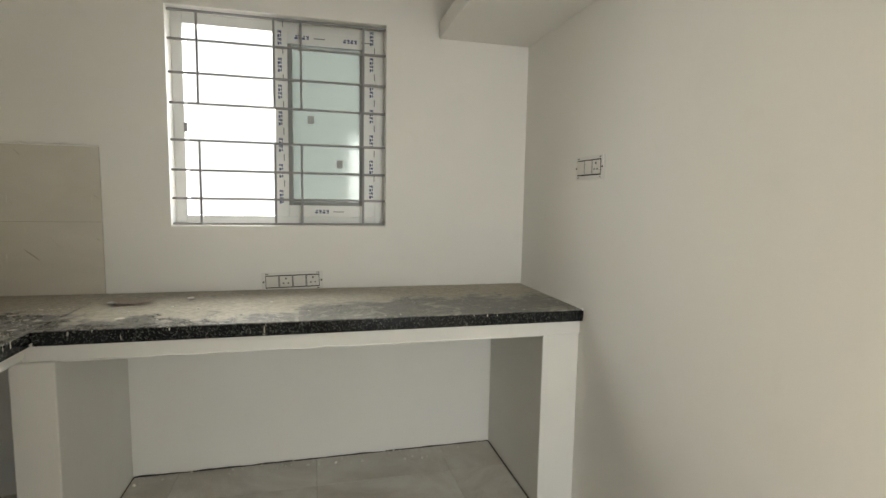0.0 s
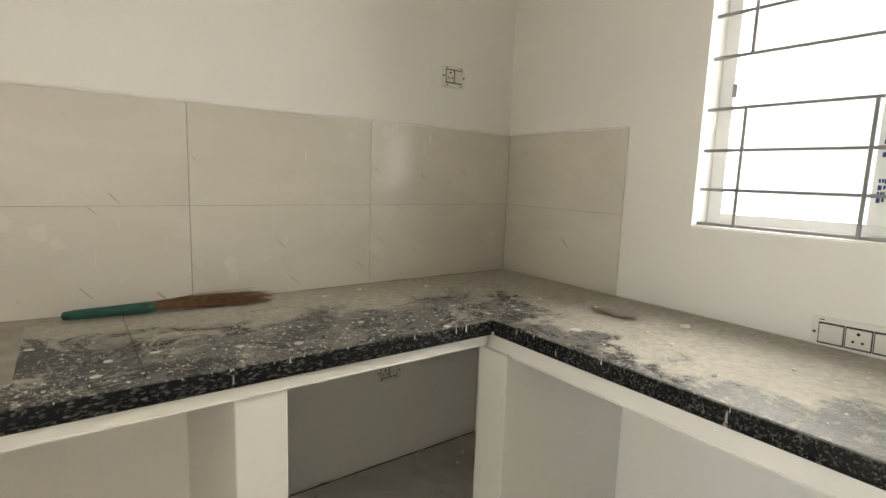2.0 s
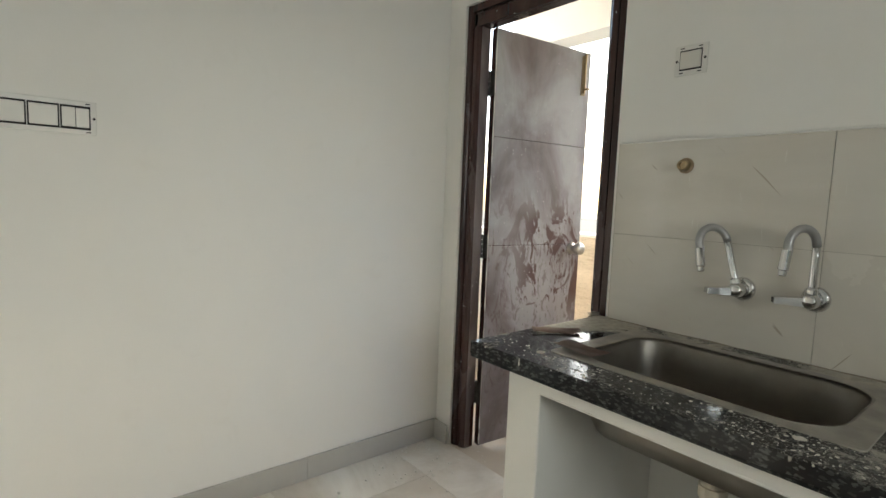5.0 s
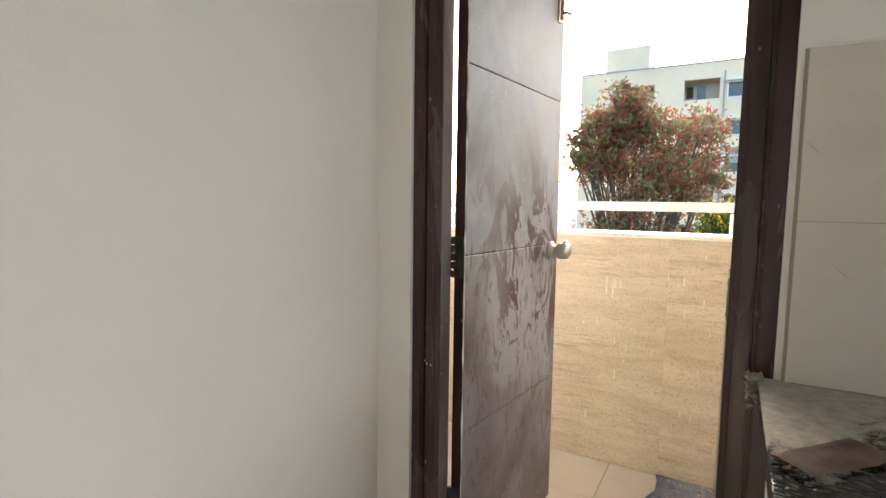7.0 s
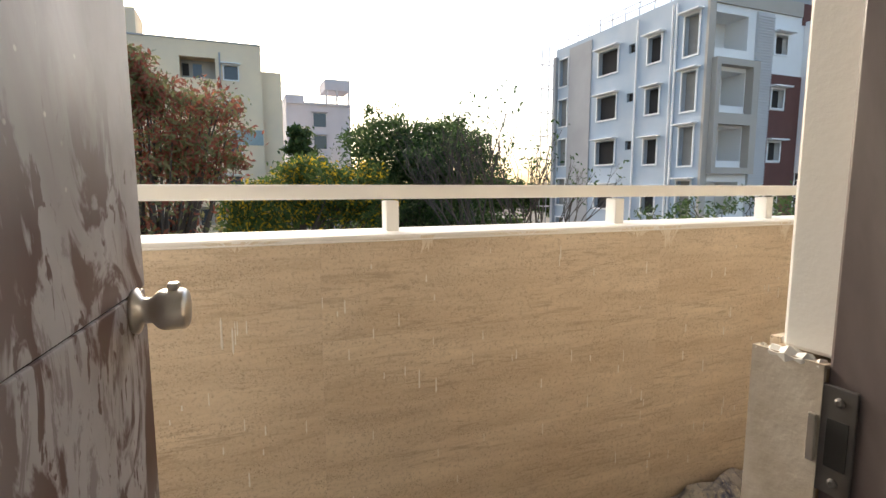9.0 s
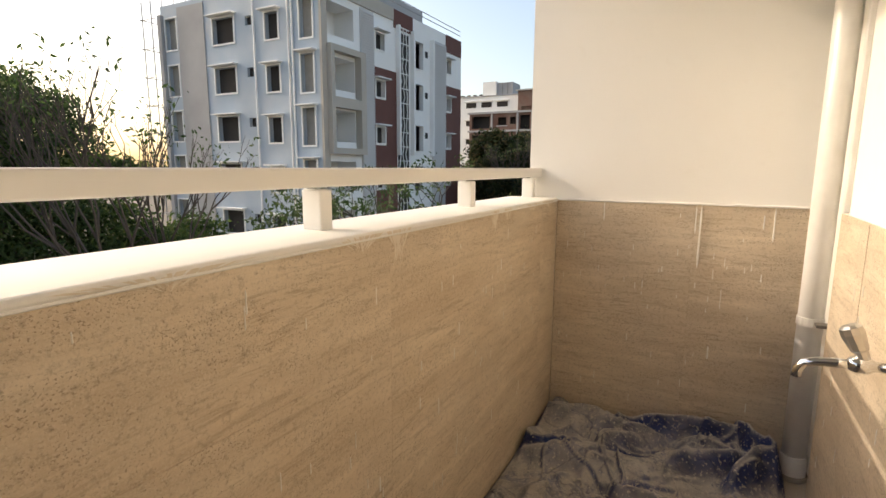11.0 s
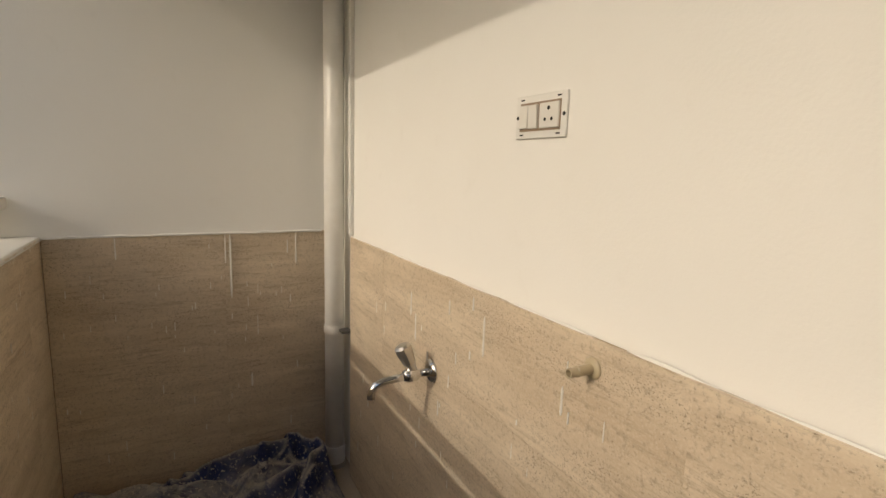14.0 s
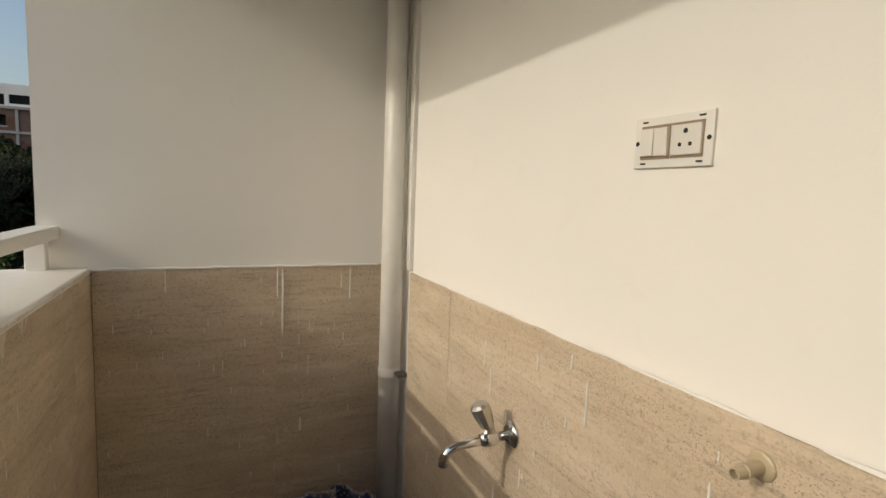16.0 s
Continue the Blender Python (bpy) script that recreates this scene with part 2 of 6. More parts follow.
def floor_tile(name, base, dust_c, lo, hi):
    n = Nodes(name, 0.35)
    n.shift()
    c = n.mix(n.step(n.noise(4, 6), 0.35, 0.7), base, tuple(k * 0.85 for k in base))
    dust = n.step(n.noise(1.6, 8, warp=0.9, rough=0.65), lo, hi, 0.9)
    c = n.mix(dust, c, dust_c)
    crumbs = n.math("MULTIPLY", n.step(n.cells(40), 0.14, 0.08), n.step(n.noise(5, 3), 0.5, 0.6))
    c = n.mix(n.math("MULTIPLY", crumbs, 0.8), c, (0.72, 0.70, 0.65))
    return n.done(c, rough=n.math("ADD", 0.3, n.math("MULTIPLY", dust, 0.5)), height=n.math("ADD", dust, crumbs), bump=0.15, depth=0.002)


def tarp_cloth():
    n = Nodes("dusty_blue_tarpaulin", 0.6)
    weave = n.noise(300, 1)
    c = n.mix(n.step(n.noise(8, 4), 0.4, 0.65), (0.035, 0.05, 0.15), (0.05, 0.09, 0.32))
    dust = n.step(n.noise(9.0, 12, warp=1.0, rough=0.85), 0.33, 0.47, 0.97)
    # crease lines where the dust gives way to dark blue, painting fold shade
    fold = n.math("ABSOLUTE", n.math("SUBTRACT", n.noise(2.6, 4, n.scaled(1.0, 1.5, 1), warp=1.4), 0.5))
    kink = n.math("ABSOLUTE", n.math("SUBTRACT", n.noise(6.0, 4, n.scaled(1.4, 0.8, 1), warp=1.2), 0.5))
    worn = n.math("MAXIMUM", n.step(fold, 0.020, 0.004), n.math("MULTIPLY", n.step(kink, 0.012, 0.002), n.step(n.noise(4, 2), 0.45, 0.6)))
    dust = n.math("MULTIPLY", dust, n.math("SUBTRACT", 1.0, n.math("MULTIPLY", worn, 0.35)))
    patch = n.step(n.noise(2.1, 7, warp=0.8, rough=0.7), 0.60, 0.70, 0.4)
    clean = n.step(n.axis(1), -2.2, -2.9, 0.62)
    keep = n.math("SUBTRACT", 1.0, n.math("MAXIMUM", clean, patch))
    # dust thins on steep flanks, which puts the folds' shade into the colour too
    up = n.t.nodes.new("ShaderNodeSeparateXYZ")
    n.put(up.inputs[0], n.t.nodes.new("ShaderNodeNewGeometry").outputs["Normal"])
    flat = n.math("ADD", n.step(up.outputs[2], 0.46, 0.93), n.step(n.noise(9, 5), 0.55, 0.7, 0.5))
    dust = n.math("MULTIPLY", dust, n.math("MULTIPLY", keep, n.math("MINIMUM", flat, 1.0)))
    tone = n.mix(n.step(n.noise(14, 6), 0.35, 0.7), (0.66, 0.62, 0.56), (0.86, 0.82, 0.75))
    c = n.mix(dust, c, tone)
    specks = n.step(n.noise(75, 4), 0.58, 0.64, 0.8)
    c = n.mix(specks, c, (0.86, 0.80, 0.70))
    wet = n.math("MULTIPLY", n.step(n.noise(120, 2), 0.62, 0.68, 0.5), dust)
    c = n.mix(wet, c, (0.24, 0.22, 0.22))
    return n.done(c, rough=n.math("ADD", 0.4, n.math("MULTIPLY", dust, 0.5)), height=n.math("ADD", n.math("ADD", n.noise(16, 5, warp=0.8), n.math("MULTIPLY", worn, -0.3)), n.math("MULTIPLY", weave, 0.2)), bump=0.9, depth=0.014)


def foliage(name, a, b, c3, share=0.12):
    n = Nodes(name, 0.55, spec=0.3)
    r = n.t.nodes.new("ShaderNodeNewGeometry").outputs["Random Per Island"]
    c = n.mix(r, a, b)
    pick = n.math("GREATER_THAN", n.math("FRACT", n.math("MULTIPLY", r, 37.7)), 1 - share)
    col = n.mix(pick, c, c3)
    m = n.done(col)
    thin = n.t.nodes.new("ShaderNodeBsdfTranslucent")
    n.put(thin.inputs["Color"], col)
    both = n.t.nodes.new("ShaderNodeMixShader")
    both.inputs[0].default_value = 0.5
    n.t.links.new(n.b.outputs[0], both.inputs[1])
    n.t.links.new(thin.outputs[0], both.inputs[2])
    n.t.links.new(both.outputs[0], n.t.nodes["Material Output"].inputs["Surface"])
    return m


M_WALL = wall_paint("white_wall_paint", (0.83, 0.81, 0.765), (0.76, 0.735, 0.68))
M_PLASTER = wall_paint("white_plaster", (0.80, 0.785, 0.745), (0.70, 0.67, 0.61))
M_CEIL = plain("ceiling_paint", (0.8, 0.79, 0.76), 0.8)
M_FLOOR = floor_tile("dusty_kitchen_tile", (0.58, 0.53, 0.455), (0.76, 0.735, 0.68), 0.42, 0.64)
M_BFLOOR = floor_tile("dusty_balcony_tile", (0.50, 0.42, 0.32), (0.55, 0.50, 0.43), 0.4, 0.7)
M_GROUT = plain("grey_grout", (0.42, 0.375, 0.315), 0.9)
M_SMEARED = plain("plaster_smeared_stone", (0.40, 0.335, 0.255), 0.8, second=(0.66, 0.62, 0.55), scale=13, amount=0.75, bump=0.3)
M_MORTAR = plain("grey_mortar", (0.30, 0.26, 0.21), 0.95, scale=60)
M_BGROUT = plain("brown_grout", (0.36, 0.27, 0.17), 0.9)
M_WTILE = cream_tile()
M_BTILE = sandstone()
M_GRANITE = dusty_granite()
M_DOOR = door_paint()
M_FRAME = frame_paint()
# paler frame copy for the jambs: dust plus outdoor glare in the colour
M_JAMB = frame_paint("brown_frame_dust_and_glare", 0.5)
M_HINGE = plain("dark_worn_hinge", (0.035, 0.032, 0.03), 0.5, metal=0.6, second=(0.10, 0.095, 0.085), scale=40)
M_SKIRT = plain("grey_skirting_tile", (0.50, 0.48, 0.44), 0.35)
M_PIPE = plain("white_plastic_pipe", (0.74, 0.72, 0.68), 0.35, second=(0.6, 0.57, 0.52), scale=8)
M_UPVC = plain("white_upvc", (0.78, 0.78, 0.76), 0.35)
M_GREY = plain("grey_gasket", (0.22, 0.225, 0.22), 0.5)
M_BARS = plain("grey_painted_steel", (0.26, 0.255, 0.25), 0.45)
M_STEEL = plain("stainless_steel", (0.46, 0.43, 0.38), 0.4, metal=0.85, second=(0.27, 0.24, 0.20), scale=6)
M_CHROME = plain("chrome", (0.72, 0.72, 0.72), 0.08, metal=1.0, bump=0.0)
M_HOSE = plain("grey_flexible_spout", (0.42, 0.41, 0.40), 0.4, metal=0.6)
M_BRASS = plain("dull_brass", (0.38, 0.29, 0.17), 0.4, metal=0.8)
M_SATIN = plain("satin_steel", (0.62, 0.59, 0.54), 0.3, metal=0.9)
M_DARKSTEEL = plain("dull_hinge_steel", (0.22, 0.21, 0.20), 0.4, metal=0.9)
M_PLATE = plain("white_switch_plastic", (0.78, 0.76, 0.71), 0.4)
M_MODULE = plain("cream_switch_module", (0.74, 0.71, 0.65), 0.35)
M_BLACK = plain("black_hole", (0.015, 0.014, 0.013), 0.7)
M_CPVC = plain("cream_plastic_pipe", (0.47, 0.39, 0.26), 0.4)
M_BROWNPIPE = plain("brown_plug", (0.32, 0.23, 0.14), 0.5)
M_WASTE = plain("cream_waste_hose", (0.62, 0.56, 0.45), 0.45)
M_GAP = plain("brown_dusty_gap", (0.30, 0.22, 0.15), 0.8, scale=60)
M_STRAW = plain("broom_straw", (0.10, 0.045, 0.02), 0.7, second=(0.26, 0.145, 0.065), scale=60)
M_GREEN = plain("green_tape", (0.007, 0.055, 0.042), 0.4, second=(0.016, 0.09, 0.07), scale=30)
M_SAND = plain("brown_sandpaper", (0.20, 0.12, 0.095), 0.85, second=(0.42, 0.36, 0.31), scale=14)
M_CARD = plain("brown_card", (0.42, 0.33, 0.27), 0.8, second=(0.56, 0.50, 0.43), scale=30)
M_CHIP = plain("plaster_chip", (0.76, 0.73, 0.67), 0.9)
M_DRIP = plain("white_paint_drip", (0.80, 0.77, 0.70), 0.45)
M_SMEAR = plain("thin_paint_smear", (0.72, 0.65, 0.54), 0.6, second=(0.60, 0.52, 0.40), scale=40)
M_GRIME = plain("dark_joint_grime", (0.07, 0.062, 0.052), 0.95, second=(0.2, 0.18, 0.15), scale=25)
M_SPLASH = plain("dried_paint_drop", (0.70, 0.66, 0.58), 0.6)
M_INK = plain("blue_print", (0.015, 0.045, 0.16), 0.5)
M_STICKER = plain("grey_sticker", (0.42, 0.43, 0.42), 0.6)
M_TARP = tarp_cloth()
M_GROUND = plain("dry_ground", (0.17, 0.145, 0.11), 0.95, scale=0.05, fine=2)
M_BLUE = plain("pale_blue_wall", (0.35, 0.43, 0.51), 0.85, second=(0.47, 0.51, 0.54), scale=0.35, amount=0.9, fine=3)
M_CEMENT = plain("grey_cement", (0.33, 0.33, 0.33), 0.9, second=(0.42, 0.42, 0.42), scale=0.5, fine=3)
M_OFFWHITE = plain("white_facade", (0.82, 0.82, 0.80), 0.85, second=(0.72, 0.72, 0.70), scale=0.3, fine=3)
M_BEIGE = plain("beige_facade_band", (0.46, 0.42, 0.36), 0.85, scale=0.5, fine=3)
M_REDBROWN = plain("red_brown_cladding", (0.13, 0.05, 0.038), 0.8, scale=1.5, fine=8)
M_CREAM = plain("cream_facade", (0.85, 0.69, 0.47), 0.88, second=(0.70, 0.58, 0.42), scale=0.25, amount=0.9, fine=2)
M_LILAC = plain("pale_lilac_facade", (0.56, 0.53, 0.55), 0.88, scale=0.3, fine=2)
M_RIBBED = plain("ribbed_grey_cladding", (0.56, 0.56, 0.56), 0.7, scale=0.4, fine=3)
M_BRICK = plain("red_brick_far", (0.15, 0.075, 0.055), 0.9, second=(0.22, 0.18, 0.15), scale=0.6, fine=4)
# these two paint the shade of unbuilt rooms; the black also colours roof tanks
M_INSIDE = plain("interior_shade_and_tank_black", (0.035, 0.03, 0.027), 0.9)
M_ROOM = plain("painted_room_shade", (0.30, 0.28, 0.25), 0.9)
M_GLASSDARK = plain("dark_window_glass", (0.05, 0.065, 0.08), 0.15)
M_TEAL = plain("faded_teal_sheet", (0.30, 0.38, 0.38), 0.7)
M_BARK = plain("grey_bark", (0.085, 0.068, 0.054), 0.9, scale=6)
M_LEAF = foliage("green_leaves", (0.032, 0.06, 0.018), (0.085, 0.135, 0.042), (0.15, 0.18, 0.07))
M_LEAFDARK = foliage("dark_leaves", (0.03, 0.06, 0.016), (0.08, 0.125, 0.034), (0.12, 0.15, 0.04))
# darker leaf copy: the lane trees' shade is put into the green
M_LEAFSHADE = foliage("shaded_lane_leaves", (0.014, 0.024, 0.008), (0.04, 0.052, 0.018), (0.09, 0.075, 0.03), 0.2)
M_LEAFRED = foliage("leaves_with_red_pods", (0.15, 0.16, 0.065), (0.28, 0.26, 0.12), (0.30, 0.105, 0.065), 0.5)
M_LEAFYEL = foliage("leaves_and_yellow_flowers", (0.055, 0.095, 0.022), (0.14, 0.20, 0.055), (0.72, 0.48, 0.03), 0.17)
M_LEAFSPARSE = foliage("pale_sparse_leaves", (0.09, 0.14, 0.045), (0.20, 0.25, 0.10), (0.30, 0.24, 0.13))


def frosted_glass():
    m = bpy.data.materials.new("frosted_pane")
    m.use_nodes = True
    t = m.node_tree
    t.nodes.remove(t.nodes["Principled BSDF"])
    tr = t.nodes.new("ShaderNodeBsdfTranslucent")
    tr.inputs["Color"].default_value = (0.17, 0.185, 0.178, 1)
    gl = t.nodes.new("ShaderNodeBsdfGlossy")
    gl.inputs["Roughness"].default_value = 0.08
    no = t.nodes.new("ShaderNodeTexNoise")
    no.inputs["Scale"].default_value = 3
    bp = t.nodes.new("ShaderNodeBump")
    bp.inputs["Strength"].default_value = 0.05
    t.links.new(no.outputs["Fac"], bp.inputs["Height"])
    t.links.new(bp.outputs["Normal"], gl.inputs["Normal"])
    mx = t.nodes.new("ShaderNodeMixShader")
    mx.inputs["Fac"].default_value = 0.06
    t.links.new(tr.outputs[0], mx.inputs[1])
    t.links.new(gl.outputs[0], mx.inputs[2])
    t.links.new(mx.outputs[0], t.nodes["Material Output"].inputs["Surface"])
    return m


M_FROST = frosted_glass()


# ---- mesh helpers ----
def mesh_of(bm, name, mat):
    me = bpy.data.meshes.new(name)
    bm.normal_update()
    bm.to_mesh(me)
    bm.free()
    me.materials.append(mat)
    return me


def part(name, bm, mat, parent=None, label="", m=None, smooth=False):
    me = mesh_of(bm, name, mat) if isinstance(bm, bmesh.types.BMesh) else bm
    ob = new(name, me)
    if parent:
        ob.parent = parent
    if m:
        ob.matrix_basis = m
    if label:
        ob["label"] = label
    if smooth:
        for p in me.polygons:
            p.use_smooth = True
    return ob


def thing(name, label, category, m=None, group=""):
    ob = new(name)
    ob.empty_display_size = 0.05
    if m:
        ob.matrix_basis = m
    return tagged(ob, label, category, group)


def add_box(bm, lo, hi, bevel=0.0):
    m = Matrix.LocRotScale([(a + b) / 2 for a, b in zip(lo, hi)], None, [abs(b - a) for a, b in zip(lo, hi)])
    vs = bmesh.ops.create_cube(bm, size=1.0, matrix=m)["verts"]
    if bevel:
        bmesh.ops.bevel(bm, geom=list({e for v in vs for e in v.link_edges}), offset=bevel, segments=2, affect="EDGES", profile=0.5)
    return bm


def box(lo, hi, bevel=0.0):
    return add_box(bmesh.new(), lo, hi, bevel)


def add_tube(bm, points, radii, sides=12, cap=True):
    """A tube through points, with a radius at each."""
    points = [Vector(p) for p in points]
    if isinstance(radii, (int, float)):
        radii = [radii] * len(points)
    rings, side = [], None
    for i, p in enumerate(points):
        d = (points[min(i + 1, len(points) - 1)] - points[max(i - 1, 0)]).normalized()
        if side is None:
            side = d.orthogonal().normalized()
        side = (side - d * side.dot(d)).normalized()
        up = d.cross(side)
        rings.append([bm.verts.new(p + radii[i] * (math.cos(a) * side + math.sin(a) * up)) for a in (2 * math.pi * k / sides for k in range(sides))])
    for a, b in zip(rings, rings[1:]):
        for k in range(sides):
            bm.faces.new((a[k], a[(k + 1) % sides], b[(k + 1) % sides], b[k]))
    if cap:
        bm.faces.new(rings[0][::-1])
        bm.faces.new(rings[-1])
    return bm


def tube(points, radii, sides=12, cap=True):
    return add_tube(bmesh.new(), points, radii, sides, cap)


def turned(profile, origin, way, sides=20):
    """Turned about an axis: profile of (radius, distance along it)."""
    o, w = Vector(origin), Vector(way).normalized()
    bm = bmesh.new()
    side = w.orthogonal().normalized()
    up = w.cross(side)
    rings = [[bm.verts.new(o + w * d + max(r, 0.0004) * (math.cos(a) * side + math.sin(a) * up)) for a in (2 * math.pi * k / sides for k in range(sides))] for r, d in profile]
    for a, b in zip(rings, rings[1:]):
        for k in range(sides):
            bm.faces.new((a[k], a[(k + 1) % sides], b[(k + 1) % sides], b[k]))
    bm.faces.new(rings[0][::-1])
    bm.faces.new(rings[-1])
    bmesh.ops.recalc_face_normals(bm, faces=bm.faces)
    return bm


def wall(lo, hi, axis, openings=()):
    """A solid slab with openings (u0, u1, v0, v1) through it along the axis."""
    u, v = [k for k in range(3) if k != axis]
    us = sorted({lo[u], hi[u], *[o[0] for o in openings], *[o[1] for o in openings]})
    vs = sorted({lo[v], hi[v], *[o[2] for o in openings], *[o[3] for o in openings]})
    solid = {}
    for i in range(len(us) - 1):
        for j in range(len(vs) - 1):
            cu, cv = (us[i] + us[i + 1]) / 2, (vs[j] + vs[j + 1]) / 2
            solid[i, j] = not any(o[0] < cu < o[1] and o[2] < cv < o[3] for o in openings)
    bm = bmesh.new()

    def quad(*corners):
        made = []
        for a, d, b in corners:
            p = [0, 0, 0]
            p[u], p[axis], p[v] = a, d, b
            made.append(bm.verts.new(p))
        bm.faces.new(made)
    d0, d1 = lo[axis], hi[axis]
    for (i, j), s in solid.items():
        if not s:
            continue
        a, b, c, d = us[i], us[i + 1], vs[j], vs[j + 1]
        quad((a, d0, c), (b, d0, c), (b, d0, d), (a, d0, d))
        quad((a, d1, d), (b, d1, d), (b, d1, c), (a, d1, c))
        if not solid.get((i - 1, j)):
            quad((a, d0, c), (a, d0, d), (a, d1, d), (a, d1, c))
        if not solid.get((i + 1, j)):
            quad((b, d0, d), (b, d0, c), (b, d1, c), (b, d1, d))
        if not solid.get((i, j - 1)):
            quad((a, d0, c), (a, d1, c), (b, d1, c), (b, d0, c))
        if not solid.get((i, j + 1)):
            quad((a, d1, d), (a, d0, d), (b, d0, d), (b, d1, d))
    bmesh.ops.remove_doubles(bm, verts=bm.verts, dist=1e-5)
    bmesh.ops.recalc_face_normals(bm, faces=bm.faces)
    return bm


def structure(name, bm, mat, label, category="wall"):
    return tagged(part(name, bm, mat), label, category, kind="structure")


TILE_MESHES = {}
STONE_GAP = 0.0006


def tiles(parent, origin, along, up, us, vs, thick, mat, name="tile", gap=0.003):
    """Tiles between the cuts us and vs, measured from origin along two directions; the face looks along x up."""
    o, a, b = Vector(origin), Vector(along), Vector(up)
    c = a.cross(b)
    for u0, u1 in zip(us, us[1:]):
        for v0, v1 in zip(vs, vs[1:]):
            w, h = abs(u1 - u0) - gap, abs(v1 - v0) - gap
            key = (round(w, 3), round(h, 3), thick, mat.name)
            if key not in TILE_MESHES:
                TILE_MESHES[key] = mesh_of(box((-w / 2, -h / 2, -thick), (w / 2, h / 2, 0)), name, mat)
            p = o + a * ((u0 + u1) / 2) + b * ((v0 + v1) / 2) + c * random.uniform(-0.0006, 0.0006)
            part(name, TILE_MESHES[key], mat, parent, m=Matrix.Translation(p) @ Matrix((a, b, c)).transposed().to_4x4())


def wavy_lip(points, normal, width, height, mat, parent, name, rng, label=""):
    """An uneven line of plaster along a straight edge."""
    a, b = Vector(points[0]), Vector(points[1])
    n = Vector(normal)
    steps = max(8, int((b - a).length / 0.03))
    pts, rad = [], []
    for i in range(steps + 1):
        t = i / steps
        k = noise.noise(Vector((t * 19.0 + rng, rng, 0)))
        pts.append(a.lerp(b, t) + n * width * 0.2 + Vector((0, 0, height * 0.5 * k)))
        rad.append(height * (0.55 + 0.45 * k))
    return part(name, tube(pts, rad, 6), mat, parent, label)


# ---- setting: kitchen ----
floor = structure("floor", box((0, SOUTH, -0.15), (EAST, 0, -0.006)), M_GROUT, "dusty grey-beige tiled kitchen floor", "floor")
structure("ceiling", box((-0.1, SOUTH - 0.1, CEIL), (EAST + 0.1, 0.1, CEIL + 0.15)), M_CEIL, "plain white kitchen ceiling", "ceiling")
wall_north = structure("wall_north", wall((0, 0, -0.15), (EAST, 0.2, CEIL), 1, [WIN]), M_WALL, "white painted kitchen wall with a barred window")
structure("wall_east", wall((EAST, SOUTH - 0.2, -0.15), (EAST + 0.15, 0.2, CEIL), 0), M_WALL, "plain white painted kitchen wall")
# the entrance opening is assumed, out of view, and admits the fill light
structure("wall_south", wall((0, SOUTH - 0.2, -0.15), (EAST, SOUTH, CEIL), 1, [(1.87, EAST - 0.02, 0.0, 2.1)]), M_WALL, "plain white painted kitchen wall with a switchboard")
wall_west = structure("wall_west", wall((OUT, SOUTH_END, -0.3), (0, 0.2, CEIL), 0, [(DOOR_Y0, DOOR_Y1, BFLOOR, 2.112)]), M_WALL, "white painted wall between kitchen and balcony")
structure("loft_slab", box((2.04, SOUTH, 1.99), (EAST, 0, 2.07), 0.004), M_WALL, "white concrete loft shelf along the kitchen wall", "shelf")
base = structure("baseboard", box((0.0, SOUTH, 0), (EAST, SOUTH + 0.008, 0.095)), M_GROUT, "grey tile skirting along the kitchen wall", "skirting")
tiles(base, (EAST, SOUTH + 0.014, 0), (-1, 0, 0), (0, 0, 1), [0, 0.58, 1.18, 1.78, 2.475], [0, 0.1], 0.012, M_SKIRT, "skirting_tile")
tiles(base, (0.012, SOUTH, 0), (0, -1, 0), (0, 0, 1), [-0.108, -0.015], [0, 0.1], 0.012, M_SKIRT, "skirting_tile")

# ---- setting: unseen hall behind an assumed entrance, added to carry the fill light ----
HX0, HX1, HY0, HY1 = 0.2, 4.4, -6.5, SOUTH - 0.2
structure("hall_floor", box((HX0, HY0, -0.15), (HX1, HY1, 0.0)), M_FLOOR, "dusty pale tiled floor of the unseen added hall", "floor")
structure("hall_doorstep", box((1.87, SOUTH - 0.2, -0.15), (EAST - 0.02, SOUTH, 0.0)), M_FLOOR, "dusty pale floor in the assumed kitchen entrance", "floor")
structure("hall_ceiling", box((HX0 - 0.2, HY0 - 0.2, CEIL), (HX1 + 0.2, SOUTH - 0.101, CEIL + 0.15)), M_CEIL, "plain white ceiling of the unseen added hall", "ceiling")
structure("wall_hall_south", wall((HX0, HY0 - 0.2, -0.15), (HX1, HY0, CEIL), 1, [(1.2, 3.6, 0.3, 2.3)]), M_WALL, "unseen white hall wall with an opening for the fill lamp")
structure("wall_hall_west", wall((HX0 - 0.2, HY0 - 0.2, -0.15), (HX0, HY1, CEIL), 0), M_WALL, "plain white wall of the unseen added hall")
structure("wall_hall_east", wall((HX1, HY0 - 0.2, -0.15), (HX1 + 0.2, HY1, CEIL), 0), M_WALL, "plain white wall of the unseen added hall")
structure("wall_hall_north", wall((EAST + 0.15, HY1 - 0.001, -0.15), (HX1 + 0.2, HY1 + 0.2, CEIL), 1), M_WALL, "plain white wall of the unseen added hall")

# ---- setting: balcony ----
balcony_floor = structure("balcony_floor", box((PAR_OUT, SOUTH_END, -0.3), (OUT, NORTH, BFLOOR - 0.006)), M_BGROUT, "dusty sand-coloured tiled balcony floor", "floor")
structure("doorway_floor", box((OUT, DOOR_Y0, -0.2), (0, DOOR_Y1, -0.004)), M_BFLOOR, "dusty threshold in the doorway", "floor")
parapet = structure("parapet", box((PAR_OUT, SOUTH_END, GROUND + 3), (PAR - 0.014, NORTH, 1.015)), M_PLASTER, "white balcony parapet wall tiled on its inside")
